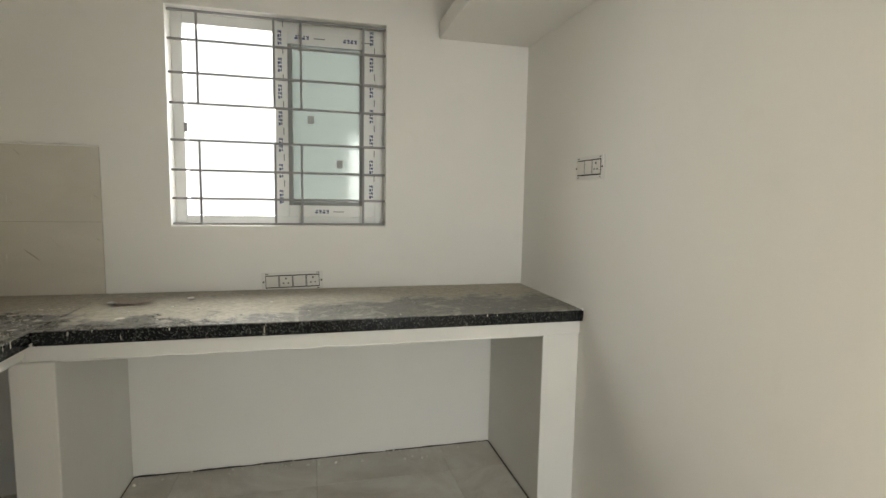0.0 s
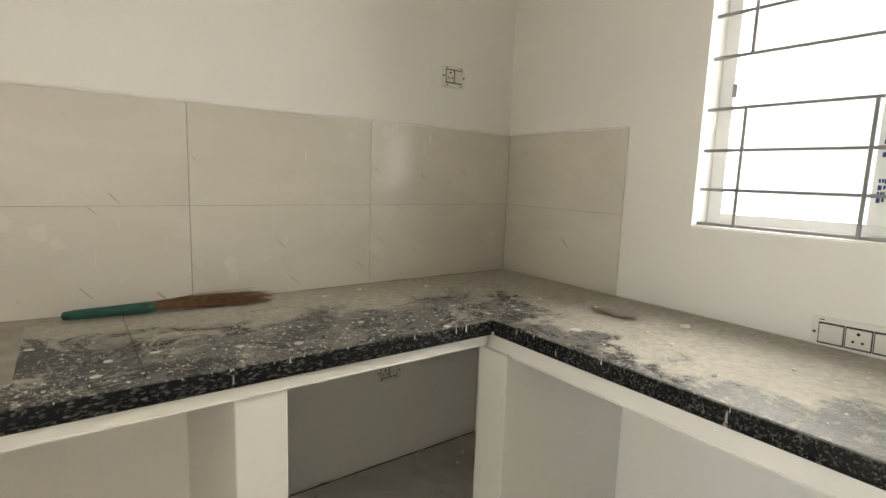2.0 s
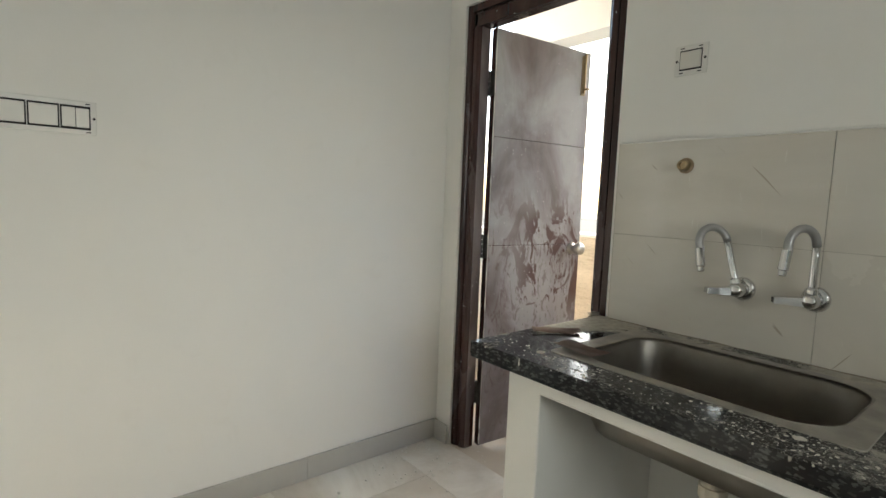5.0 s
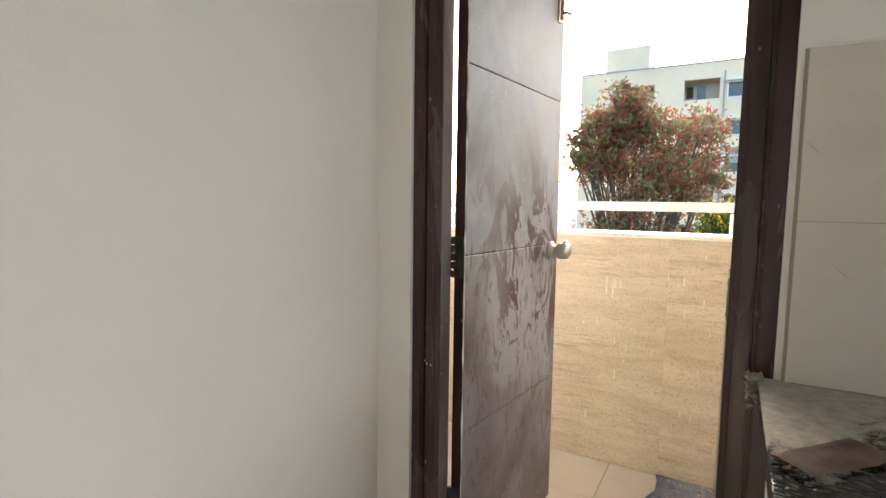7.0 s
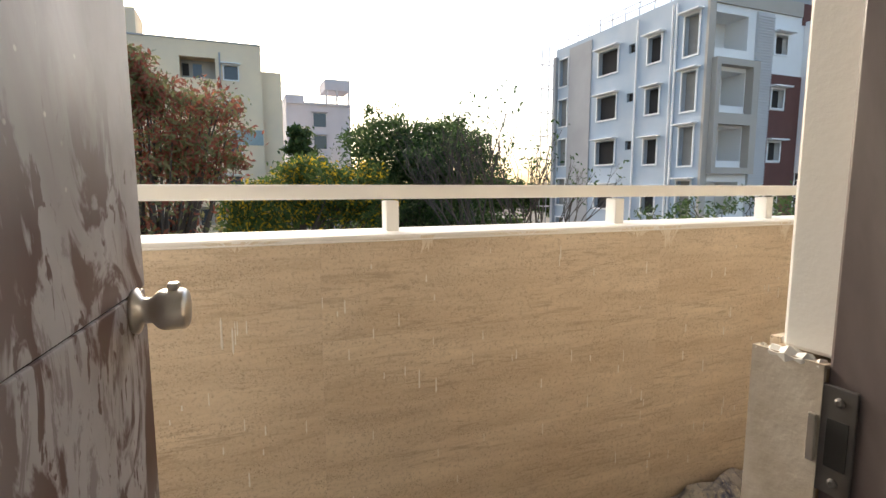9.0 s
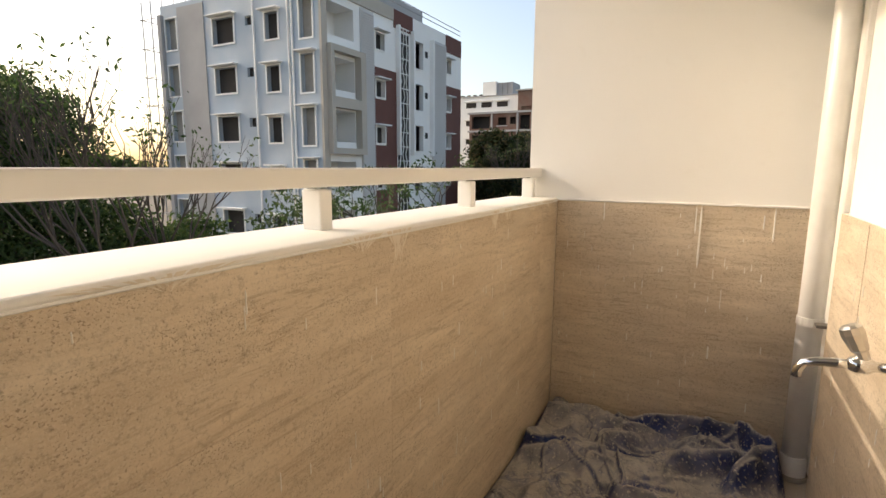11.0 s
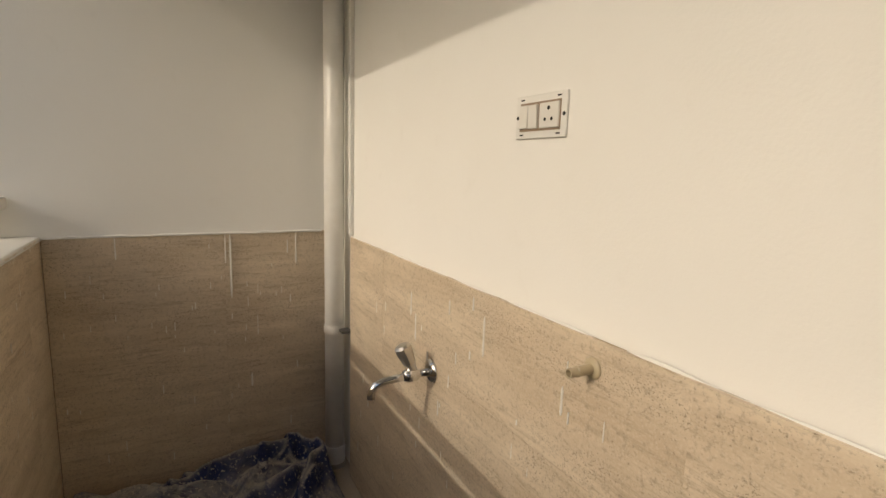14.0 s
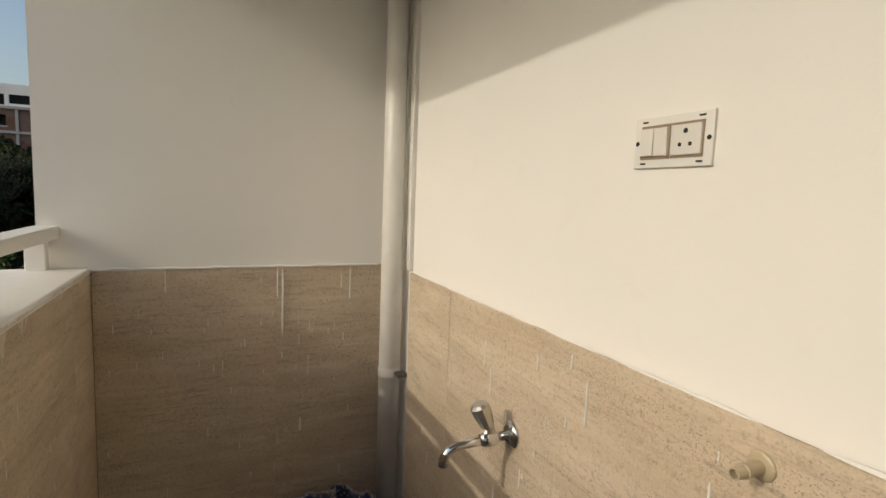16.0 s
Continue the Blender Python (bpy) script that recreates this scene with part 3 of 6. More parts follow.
wall_bn = structure("wall_balcony_north", wall((-1.375, NORTH + 0.014, -0.4), (OUT, NORTH + 0.2, CEIL), 1), M_WALL, "white painted end wall of the balcony")
# assumed balcony end, out of view; kept low so more sky light fills in
structure("wall_balcony_south", wall((PAR_OUT, SOUTH_END - 0.2, -0.4), (OUT, SOUTH_END, 1.02), 1), M_WALL, "unseen low white end wall, kept low to admit sky light")
structure("balcony_ceiling", box((PAR_OUT, SOUTH_END - 0.2, 2.7), (OUT, NORTH + 0.2, 2.85)), M_CEIL, "white balcony slab overhead", "ceiling")
structure("beam", box((PAR_OUT, SOUTH_END, 2.34), (PAR_OUT + 0.2, NORTH, 2.7)), M_WALL, "white edge beam under the slab", "beam")

rail = thing("balcony_rail", "white painted concrete rail on short posts above the parapet", "railing")
part("rail_bar", box((-1.385, SOUTH_END, 1.126), (-1.312, NORTH + 0.015, 1.168), 0.004), M_PLASTER, rail)
post_mesh = mesh_of(box((-0.028, -0.02, 0), (0.028, 0.02, 0.094), 0.004), "post", M_PLASTER)
for y in (-3.50, -2.657, -1.79, -0.99, -0.285):
    part("post", post_mesh, M_PLASTER, rail, m=pose(-1.363, y, 1.026))
coping = structure("coping", box((PAR_OUT - 0.01, SOUTH_END, 1.012), (PAR + 0.002, NORTH, 1.028), 0.006), M_PLASTER, "uneven white plaster coping on the parapet", "coping")

# ---- worktop and its masonry ----
support = thing("counter_support", "white plastered brick piers carrying the worktop", "counter base")
for lo, hi in [((0.0, -2.475, 0), (0.6, -2.364, 0.777)), ((0, -1.36, 0), (0.6, -1.24, 0.777)), ((0.56, -0.618, 0), (0.685, 0, 0.725)), ((2.335, -0.6, 0), (EAST, 0, 0.725))]:
    part("pier", box(lo, hi, 0.004), M_PLASTER, support)
part("fascia", box((0.54, -2.3635, 0.744), (0.612, -0.63, 0.777), 0.003), M_PLASTER, support)
part("fascia", box((0.56, -0.606, 0.722), (EAST, -0.54, 0.785), 0.003), M_PLASTER, support)
part("plinth", box((0.0, -1.24, 0), (0.56, 0, 0.05), 0.003), M_FLOOR, support, "dusty raised floor under the counter")
part("back_panel", box((0.0, -0.13, 0.05), (0.56, 0, 0.75)), M_PLASTER, support)
part("soffit", box((0.0, -2.475, 0.77), (0.56, -2.37, 0.787)), M_PLASTER, support)

worktop = thing("worktop", "dusty black granite worktop with paint splashes round the kitchen corner", "worktop")
SINK = (0.10, 0.497, -2.388, -1.77)


def slab(lo, hi, holes=()):
    bm = wall(lo, hi, 2, holes)
    bmesh.ops.bevel(bm, geom=[e for e in bm.edges if len(e.link_faces) == 2 and e.calc_face_angle(0) > 1], offset=0.0016, segments=2, affect="EDGES")
    return bm


part("granite_slab", slab((0, -2.602, 0.787), (0.63, -1.5246, COUNTER), [(SINK[0], SINK[1], SINK[2], SINK[3])]), M_GRANITE, worktop)
part("granite_slab", slab((0, -1.524, 0.787), (0.63, 0, COUNTER)), M_GRANITE, worktop)
part("granite_slab", slab((0.633, -0.63, 0.787), (EAST, 0, COUNTER)), M_GRANITE, worktop)
part("edge_strip", slab((0.585, -2.602, 0.778), (0.628, -0.63, 0.786)), M_GRANITE, worktop)
part("edge_strip", slab((0.633, -0.628, 0.778), (EAST, -0.585, 0.786)), M_GRANITE, worktop)


def rounded(x0, x1, y0, y1, r, z, n=6):
    pts = []
    for cx, cy, a0 in ((x1 - r, y1 - r, 0), (x0 + r, y1 - r, 90), (x0 + r, y0 + r, 180), (x1 - r, y0 + r, 270)):
        pts += [(cx + r * math.cos(radians(a0 + 90 * k / n)), cy + r * math.sin(radians(a0 + 90 * k / n)), z) for k in range(n + 1)]
    return pts


def loops(rings, cap=True):
    bm = bmesh.new()
    vs = [[bm.verts.new(p) for p in ring] for ring in rings]
    for a, b in zip(vs, vs[1:]):
        for k in range(len(a)):
            bm.faces.new((a[k], a[(k + 1) % len(a)], b[(k + 1) % len(a)], b[k]))
    if cap:
        bm.faces.new(vs[-1])
    return bm


sink = thing("kitchen_sink", "dusty stainless steel sink set into black granite", "sink")
bx = (0.118, 0.483, -2.354, -1.787)
shape = [(-0.0, 0.0, 0.095), (0.004, -0.01, 0.095), (0.006, -0.10, 0.095), (0.010, -0.17, 0.095), (0.024, -0.203, 0.09), (0.06, -0.213, 0.08)]
bm = loops([rounded(bx[0] + i, bx[1] - i, bx[2] + i, bx[3] - i, r, COUNTER + 0.003 + d) for i, d, r in shape])
bmesh.ops.solidify(bm, geom=bm.faces[:], thickness=0.002)
part("bowl", bm, M_STEEL, sink, smooth=True)
bm = loops([rounded(0.078, 0.516, -2.412, -1.735, 0.012, COUNTER), rounded(0.079, 0.515, -2.411, -1.736, 0.012, COUNTER + 0.0025), rounded(bx[0] - 0.006, bx[1] + 0.006, bx[2] - 0.006, bx[3] + 0.006, 0.099, COUNTER + 0.004), rounded(bx[0], bx[1], bx[2], bx[3], 0.095, COUNTER + 0.001)], cap=False)
part("rim", bm, plain("dusty_steel_rim", (0.30, 0.28, 0.245), 0.55, metal=0.5, second=(0.46, 0.42, 0.36), scale=16, amount=0.9), sink, "dust-covered steel rim")
part("drain", turned([(0.0, 0), (0.038, 0), (0.04, 0.004), (0.02, 0.005), (0.0, 0.004)], (0.325, -2.04, COUNTER - 0.209), (0, 0, 1)), M_DARKSTEEL, sink)
part("waste_coupling", turned([(0.045, 0), (0.045, -0.02), (0.028, -0.022), (0.028, -0.055), (0.033, -0.057), (0.033, -0.085), (0.024, -0.087), (0.024, -0.10)], (0.325, -2.04, COUNTER - 0.213), (0, 0, 1)), M_WASTE, sink, "cream plastic waste coupling", smooth=False)
prof = []
for k in range(46):
    prof += [(0.017, -0.10 - 0.009 * k), (0.0215, -0.1035 - 0.009 * k), (0.017, -0.107 - 0.009 * k)]
part("waste_hose", turned(prof, (0.325, -2.04, COUNTER - 0.213), (0, 0, 1), 12), M_WASTE, sink, "ribbed cream waste hose")

# ---- taps over the sink ----
def sink_tap(y, z, lean, label):
    tap = thing("wall_tap", label, "tap", pose(0.008, y, z), "taps over the sink")
    part("flange", turned([(0.0, 0), (0.033, 0), (0.034, 0.004), (0.028, 0.012), (0.02, 0.014)], (0, 0, 0), (1, 0, 0)), M_CHROME, tap, smooth=True)
    part("body", turned([(0.014, 0.01), (0.019, 0.02), (0.021, 0.035), (0.021, 0.055), (0.017, 0.066), (0.012, 0.07)], (0, 0, 0), (1, 0, 0)), M_CHROME, tap, smooth=True)
    part("lever", slab_lever(), M_CHROME, tap, "flat chrome lever", m=pose(0.05, -0.004, -0.004, 0, -3, -58 + lean))
    r = 0.045
    spin = Matrix.Rotation(radians(lean * 1.1), 3, "X") @ Matrix.Rotation(radians(-25 - lean * 0.3), 3, "Z")
    pts = [(0, 0, 0.012), (0, 0, 0.04), (0, 0, 0.08), (0, 0, 0.115), (0, 0, 0.14)]
    arc = [(r - r * math.cos(radians(a)), 0, 0.14 + r * math.sin(radians(a))) for a in range(15, 196, 12)]
    down = [(2 * r + 0.004, 0, 0.115), (2 * r + 0.006, 0, 0.1)]
    base_at = Vector((0.045, 0, 0))
    at = [base_at + spin @ Vector(p) for p in pts + arc + down]
    part("riser", tube(at[:5], 0.0095, 14), M_CHROME, tap, smooth=True)
    part("riser_nut", turned([(0.012, 0.0), (0.0145, 0.004), (0.0145, 0.018), (0.011, 0.022)], at[0], at[1] - at[0]), M_CHROME, tap)
    part("spout", tube(at[4:], 0.0105, 14), M_HOSE, tap, "grey flexible gooseneck spout", smooth=True)
    part("nozzle", turned([(0.0115, -0.03), (0.012, 0.0), (0.012, 0.02), (0.009, 0.022), (0.009, 0.034), (0.006, 0.036)], at[-1], at[-1] - at[-2]), M_CHROME, tap)
    return tap


def slab_lever():
    bm = bmesh.new()
    rings = []
    for x, w, h, z in ((0.0, 0.012, 0.012, 0.0), (0.012, 0.013, 0.0115, 0.0), (0.045, 0.012, 0.010, -0.002), (0.076, 0.0125, 0.0085, -0.004), (0.079, 0.011, 0.007, -0.004)):
        rings.append([(x, -w, z - h), (x, w, z - h), (x, w, z + h), (x, -w, z + h)])
    return loops([r for r in rings])


sink_tap(-2.13, 1.0, 14, "chrome wall tap with a leaning grey gooseneck spout")
sink_tap(-1.955, 1.0, 0, "chrome wall tap with an upright grey gooseneck spout")
stub = thing("pipe_stub", "brown capped pipe stub in the kitchen wall tiles", "pipe", pose(0.008, -2.325, 1.355))
part("collar", turned([(0.024, 0), (0.024, 0.006), (0.017, 0.008)], (0, 0, 0), (1, 0, 0)), M_BROWNPIPE, stub)
part("cap", turned([(0.016, 0.004), (0.016, 0.03), (0.013, 0.033), (0.009, 0.033), (0.008, 0.026), (0.0, 0.026)], (0, 0, 0), (1, 0, 0)), M_BRASS, stub)


# ---- switchboards ----
def switchboard(m, w, h, modules, label, inset=0.0034, gap=M_BLACK):
    """Local x along the wall, z up, y out of the wall (towards -y)."""
    b = thing("switchboard", label, "switchboard", m, "switchboards")
    part("back_plate", box((-w / 2, -0.006, -h / 2), (w / 2, 0, h / 2), 0.002), M_PLATE, b)
    n = len(modules)
    mw = (w - 0.03) / n
    mh = h - 0.034
    for k, kind in enumerate(modules):
        cx = -w / 2 + 0.015 + mw * (k + 0.5)
        part("gap", box((cx - mw / 2 + 0.001, -0.0075, -mh / 2 - 0.002), (cx + mw / 2 - 0.001, -0.005, mh / 2 + 0.002)), gap, b, "dark gap round the module")
        if kind == "switch":
            for s in (-1, 1):
                bm = box((cx + s * mw / 4 - mw / 4 + (inset if s < 0 else 0.0008), -0.013, -mh / 2 + inset), (cx + s * mw / 4 + mw / 4 - (inset if s > 0 else 0.0008), -0.006, mh / 2 - inset), 0.0015)
                part("rocker", bm, M_MODULE, b, m=pose(0, 0, 0, 2.0 * s))
        else:
            face = part("module", box((cx - mw / 2 + inset, -0.011, -mh / 2 + inset - 0.001), (cx + mw / 2 - inset, -0.006, mh / 2 - inset + 0.001), 0.0015), M_MODULE, b)
            if kind == "socket":
                for dx, dz, r in ((0, 0.014, 0.0042), (-0.010, -0.008, 0.0034), (0.010, -0.008, 0.0034)):
                    part("pin_hole", turned([(r, 0.0), (r, 0.0008)], (cx + dx * min(1, mw / 0.05), -0.011, dz * mh / 0.055), (0, -1, 0), 12), M_BLACK, face)
    for sx in (-1, 1):
        part("screw", turned([(0.004, 0), (0.004, 0.001), (0.002, 0.0016)], (sx * (w / 2 - 0.007), -0.006, 0), (0, -1, 0), 10), M_BLACK, b, "dark plate screw")
        for sz in (-1, 1):
            part("slot", box((sx * (w / 2 - 0.022) - 0.006, -0.0067, sz * (h / 2 - 0.008) - 0.0015), (sx * (w / 2 - 0.022) + 0.006, -0.006, sz * (h / 2 - 0.008) + 0.0015)), M_BLACK, b, "dark moulding slot")
    return b


switchboard(pose(1.37, 0, 0.862, 0, -1.5, 0), 0.268, 0.088, ["blank", "socket", "blank", "socket"], "white switchboard with two sockets, paint-spattered, above the worktop")
switchboard(pose(EAST, -0.63, 1.375, 0, 0, -90), 0.20, 0.09, ["blank", "blank", "socket"], "white three-module switchboard on the bare kitchen wall")
switchboard(pose(0, -0.335, 1.645, 0, 0, 90), 0.115, 0.085, ["socket", "blank"], "white two-module socket plate high in the corner")
switchboard(pose(0, -0.612, 0.447, 0, 0, 90), 0.112, 0.078, ["socket", "blank"], "white socket plate under the worktop")
switchboard(pose(0, -2.34, 1.678, 0, 0, 90), 0.10, 0.09, ["blank"], "white single switch plate above the sink tiles")
switchboard(pose(1.635, SOUTH, 1.43, 0, 0, 180), 0.42, 0.102, ["switch", "switch", "blank", "blank", "switch"], "long white switchboard with five modules on the wall", 0.005)
switchboard(pose(OUT, -1.652, 1.421, 0, 0, -90), 0.16, 0.088, ["switch", "socket"], "white switch and socket plate on the sunlit balcony wall", 0.0032, M_GAP)

# ---- window ----
window = tagged(new("window_1"), "white plastic sliding window half open behind steel bars", "window", kind="structure")
x0, x1, z0, z1 = WIN


def bar_frame(x0, x1, z0, z1, y0, y1, w, name, mat, parent, label=""):
    for lo, hi in [((x0, y0, z0), (x0 + w, y1, z1)), ((x1 - w, y0, z0), (x1, y1, z1)), ((x0 + w, y0, z0), (x1 - w, y1, z0 + w)), ((x0 + w, y0, z1 - w), (x1 - w, y1, z1))]:
        part(name, box(lo, hi, 0.003), mat, parent, label)


bar_frame(x0, x1, z0, z1, 0.085, 0.165, 0.045, "window_frame", M_UPVC, window)
bar_frame(1.30, 1.752, z0 + 0.04, z1 - 0.04, 0.07, 0.11, 0.055, "sash", M_UPVC, window, "white sash with protective tape")
bar_frame(1.352, 1.70, z0 + 0.09, z1 - 0.075, 0.078, 0.105, 0.022, "gasket", M_GREY, window, "grey sash gasket")
bar_frame(1.30, 1.335, z0 + 0.05, z1 - 0.05, 0.12, 0.15, 0.012, "inner_sash", M_UPVC, window)
pane = part("pane", box((1.374, 0.09, z0 + 0.112), (1.678, 0.095, z1 - 0.097)), M_FROST, window, "pale frosted glass pane")
pane.visible_shadow = False
for px, pz in ((1.455, 1.60), (1.585, 1.40)):
    part("sticker", box((px - 0.014, 0.0875, pz - 0.018), (px + 0.014, 0.0895, pz + 0.018)), M_STICKER, window, "small grey sticker")
def tape_print(x, z, length, upright):
    """Four blunt blue strokes in a row, as long as the printed mark."""
    bm = bmesh.new()
    d = length / 4
    for k in range(4):
        a, e = k * d + d * 0.12, k * d + d * 0.88
        for lo, hi in ((-0.008, -0.0035), (-0.0015, 0.0035), (0.0045, 0.008)) if k % 2 else ((-0.008, 0.0), (0.003, 0.008)):
            cut = d * 0.18 * ((k + (lo > 0)) % 2)
            if upright:
                add_box(bm, (x + lo, 0.0682, z + a + cut), (x + hi, 0.0696, z + e))
            else:
                add_box(bm, (x + a + cut, 0.0682, z + lo), (x + e, 0.0696, z + hi))
    return bm


def tape_line(x, z, length, upright):
    return box((x - 0.002, 0.0684, z), (x + 0.002, 0.0696, z + length)) if upright else box((x, 0.0684, z - 0.002), (x + length, 0.0696, z + 0.002))


for k in range(7):
    zz = z0 + 0.10 + 0.118 * k
    for xx, off in ((1.322, 0.0), (1.732, 0.03)):
        part("print_mark", tape_print(xx, zz + off, 0.066, True), M_INK, window, "blue print on the tape")
        part("print_line", tape_line(xx + 0.014, zz + off + 0.08, 0.03, True), M_GREY, window, "small grey print on the tape")
for xx, zz in ((1.385, z1 - 0.066), (1.60, z1 - 0.066), (1.47, z0 + 0.066)):
    part("print_mark", tape_print(xx, zz, 0.066, False), M_INK, window, "blue print on the tape")
    part("print_line", tape_line(xx + 0.085, zz, 0.05, False), M_GREY, window, "small grey print on the tape")
part("latch", box((0.918, 0.075, 1.52), (0.932, 0.085, 1.56), 0.002), M_BARS, window)
part("sill", box((x0 - 0.0, -0.0, z0 - 0.012), (x1, 0.085, z0 + 0.004)), M_WALL, window)
trim = structure("window_trim", wall((x0 - 0.02, -0.008, z0 - 0.02), (x1 + 0.003, 0.0, z1 + 0.02), 1, [(x0, x1 - 0.001, z0, z1)]), M_WALL, "raised white plaster edge round the window", "trim")

grille = thing("window_grille", "grey painted steel bars across the kitchen window", "window grille")
for z in (2.015, 1.897, 1.76, 1.634, 1.479, 1.352, 1.23, 1.12):
    part("cross_bar", box((x0, 0.022, z - 0.005), (x1, 0.032, z + 0.005), 0.0015), M_BARS, grille)
for x in (0.99, 1.30, 1.415, 1.69):
    for a, b in ((1.634, 2.02), (1.115, 1.479)):
        part("upright", box((x - 0.005, 0.018, a), (x + 0.005, 0.024, b), 0.0015), M_BARS, grille)

# ---- door ----
frame_1 = tagged(new("door_1"), "dark brown wooden door frame, dusty and paint-spattered", "door frame", kind="structure")
JAMB_Y0, JAMB_Y1 = -3.334, -2.660      # inner faces of the jambs


def casing(profile, z0, z1):
    """An upright frame member from its plan outline, arrises eased."""
    bm = loops([[(x, y, z0) for x, y in profile], [(x, y, z1) for x, y in profile]])
    bm.faces.new([v for v in sorted(bm.verts, key=lambda v: v.co.z)[:len(profile)]])
    bmesh.ops.recalc_face_normals(bm, faces=bm.faces)
    bmesh.ops.bevel(bm, geom=[e for e in bm.edges if abs(e.verts[0].co.z - e.verts[1].co.z) > 0.1], offset=0.0018, segments=2, affect="EDGES")
    return bm


for outer, inner in ((DOOR_Y0, JAMB_Y0), (DOOR_Y1, JAMB_Y1)):
    w = inner - outer
    part("jamb", box((-0.09, min(outer, inner), BFLOOR), (-0.036, max(outer, inner), 2.112), 0.003), M_JAMB, frame_1, "dusty brown jamb with outdoor glare painted pale into it")
    part("jamb_moulding", casing([(-0.0365, outer), (-0.011, outer), (-0.011, outer + w * 0.36), (-0.017, outer + w * 0.40), (-0.017, outer + w * 0.45), (-0.0365, outer + w * 0.46)], 0, 2.112), M_FRAME, frame_1)
    part("jamb_bead", casing([(-0.0365, outer + w * 0.50), (-0.019, outer + w * 0.50), (-0.019, outer + w * 0.80), (-0.026, outer + w * 0.90), (-0.030, outer + w * 0.995), (-0.0365, outer + w * 0.998)], 0, 2.066), M_FRAME, frame_1)
part("head", box((-0.09, JAMB_Y0, 2.012), (-0.036, JAMB_Y1, 2.112), 0.003), M_FRAME, frame_1)
part("head_moulding", box((-0.0362, DOOR_Y0 + 0.034, 2.078), (-0.0112, DOOR_Y1 - 0.034, 2.112), 0.003), M_FRAME, frame_1)
part("head_bead", box((-0.0362, JAMB_Y0 - 0.036, 2.012), (-0.019, JAMB_Y1 + 0.036, 2.070), 0.004), M_FRAME, frame_1)
strike = part("strike_plate", box((-0.0925, JAMB_Y1 - 0.0025, 0.915), (-0.066, JAMB_Y1 + 0.001, 1.005), 0.001), M_DARKSTEEL, frame_1, "scratched steel strike plate with a latch hole")
part("latch_hole", box((-0.086, JAMB_Y1 - 0.003, 0.938), (-0.070, JAMB_Y1 - 0.0022, 0.978), 0.0002), M_BLACK, strike)
part("strike_lip", box((-0.099, JAMB_Y1 - 0.006, 0.938), (-0.0925, JAMB_Y1 - 0.0005, 0.978), 0.001), M_SATIN, strike)
for zz in (0.926, 0.993):
    part("screw", turned([(0.004, 0), (0.004, 0.001), (0.002, 0.002)], (-0.078, JAMB_Y1 - 0.0025, zz), (0, -1, 0), 10), M_DARKSTEEL, strike)

structure("reveal_plaster", box((OUT - 0.003, JAMB_Y1 + 0.014, DADO_TOP), (-0.0902, DOOR_Y1 + 0.001, 2.112), 0.004), M_PLASTER, "rough white plaster beside the door frame", "plaster edge")
structure("reveal_plaster", box((OUT - 0.003, DOOR_Y0 - 0.001, BFLOOR), (-0.0902, DOOR_Y0 + 0.02, 2.112), 0.004), M_PLASTER, "rough white plaster beside the door frame", "plaster edge")
HINGE = (-0.0915, -3.292, 0)
door = thing("door_leaf", "dusty dark brown panelled door standing open onto the balcony", "door", pose(*HINGE, 0, 0, -5.4))
LW, LT = 0.638, 0.034
cuts = [0.012, 0.5015, 1.008, 1.5235, 2.014]
for a, b in zip(cuts, cuts[1:]):
    part("panel", box((-LW, -LT, a + 0.0015), (-0.003, 0, b - 0.0015), 0.002), M_DOOR, door)
part("core", box((-LW + 0.004, -LT + 0.004, 0.014), (-0.006, -0.004, 2.012)), M_FRAME, door)
part("edge_band", box((-0.003, -LT, 0.012), (0.0, -0.0025, 2.014)), M_FRAME, door, "dark brown hinge edge of the door")
rnd = random.Random(31)
part("edge_filler", tube([(-0.002, -0.002, 0.02 + 0.0332 * k) for k in range(61)], [rnd.choice((0.0006, 0.0016, 0.0024, 0.0032)) for k in range(61)], 6), M_DRIP, door, "uneven line of white filler down the door edge")
knob = part("knob", turned([(0.032, 0.0), (0.033, 0.006), (0.019, 0.012), (0.0185, 0.024), (0.027, 0.032), (0.030, 0.038), (0.030, 0.066), (0.026, 0.071), (0.0, 0.072)], (-LW + 0.062, 0, 0.985), (0, 1, 0), 24), M_SATIN, door, "round satin steel knob", smooth=True)
part("turn_button", box((-LW + 0.052, 0.046, 1.012), (-LW + 0.072, 0.06, 1.024), 0.002), M_SATIN, knob)
bolt = part("bolt_plate", box((-LW + 0.035, 0, 1.79), (-LW + 0.065, 0.004, 1.99), 0.001), M_BRASS, door, "brass tower bolt")
part("bolt_rod", tube([(-LW + 0.05, 0.011, 1.80), (-LW + 0.05, 0.011, 2.0)], 0.006, 10), M_BRASS, bolt)
part("bolt_handle", tube([(-LW + 0.05, 0.011, 1.82), (-LW + 0.05, 0.03, 1.82), (-LW + 0.03, 0.034, 1.82)], 0.005, 10), M_BRASS, bolt)
for z in (0.22, 0.945, 1.71):
    h = part("hinge", box((0.0005, -LT + 0.001, z), (0.003, -0.004, z + 0.115), 0.0005), M_HINGE, door, "dull paint-spotted steel butt hinge")
    for k in range(5):
        part("knuckle", tube([(0.004, -LT - 0.003, z + 0.023 * k + 0.001), (0.004, -LT - 0.003, z + 0.023 * k + 0.022)], 0.0065, 10), M_HINGE, h)
    for k in range(3):
        part("hinge_screw", turned([(0.0042, 0), (0.004, 0.0008), (0.0, 0.001)], (0.003, -0.012 - 0.008 * (k % 2), z + 0.02 + 0.037 * k), (1, 0, 0), 10), M_HINGE, h)

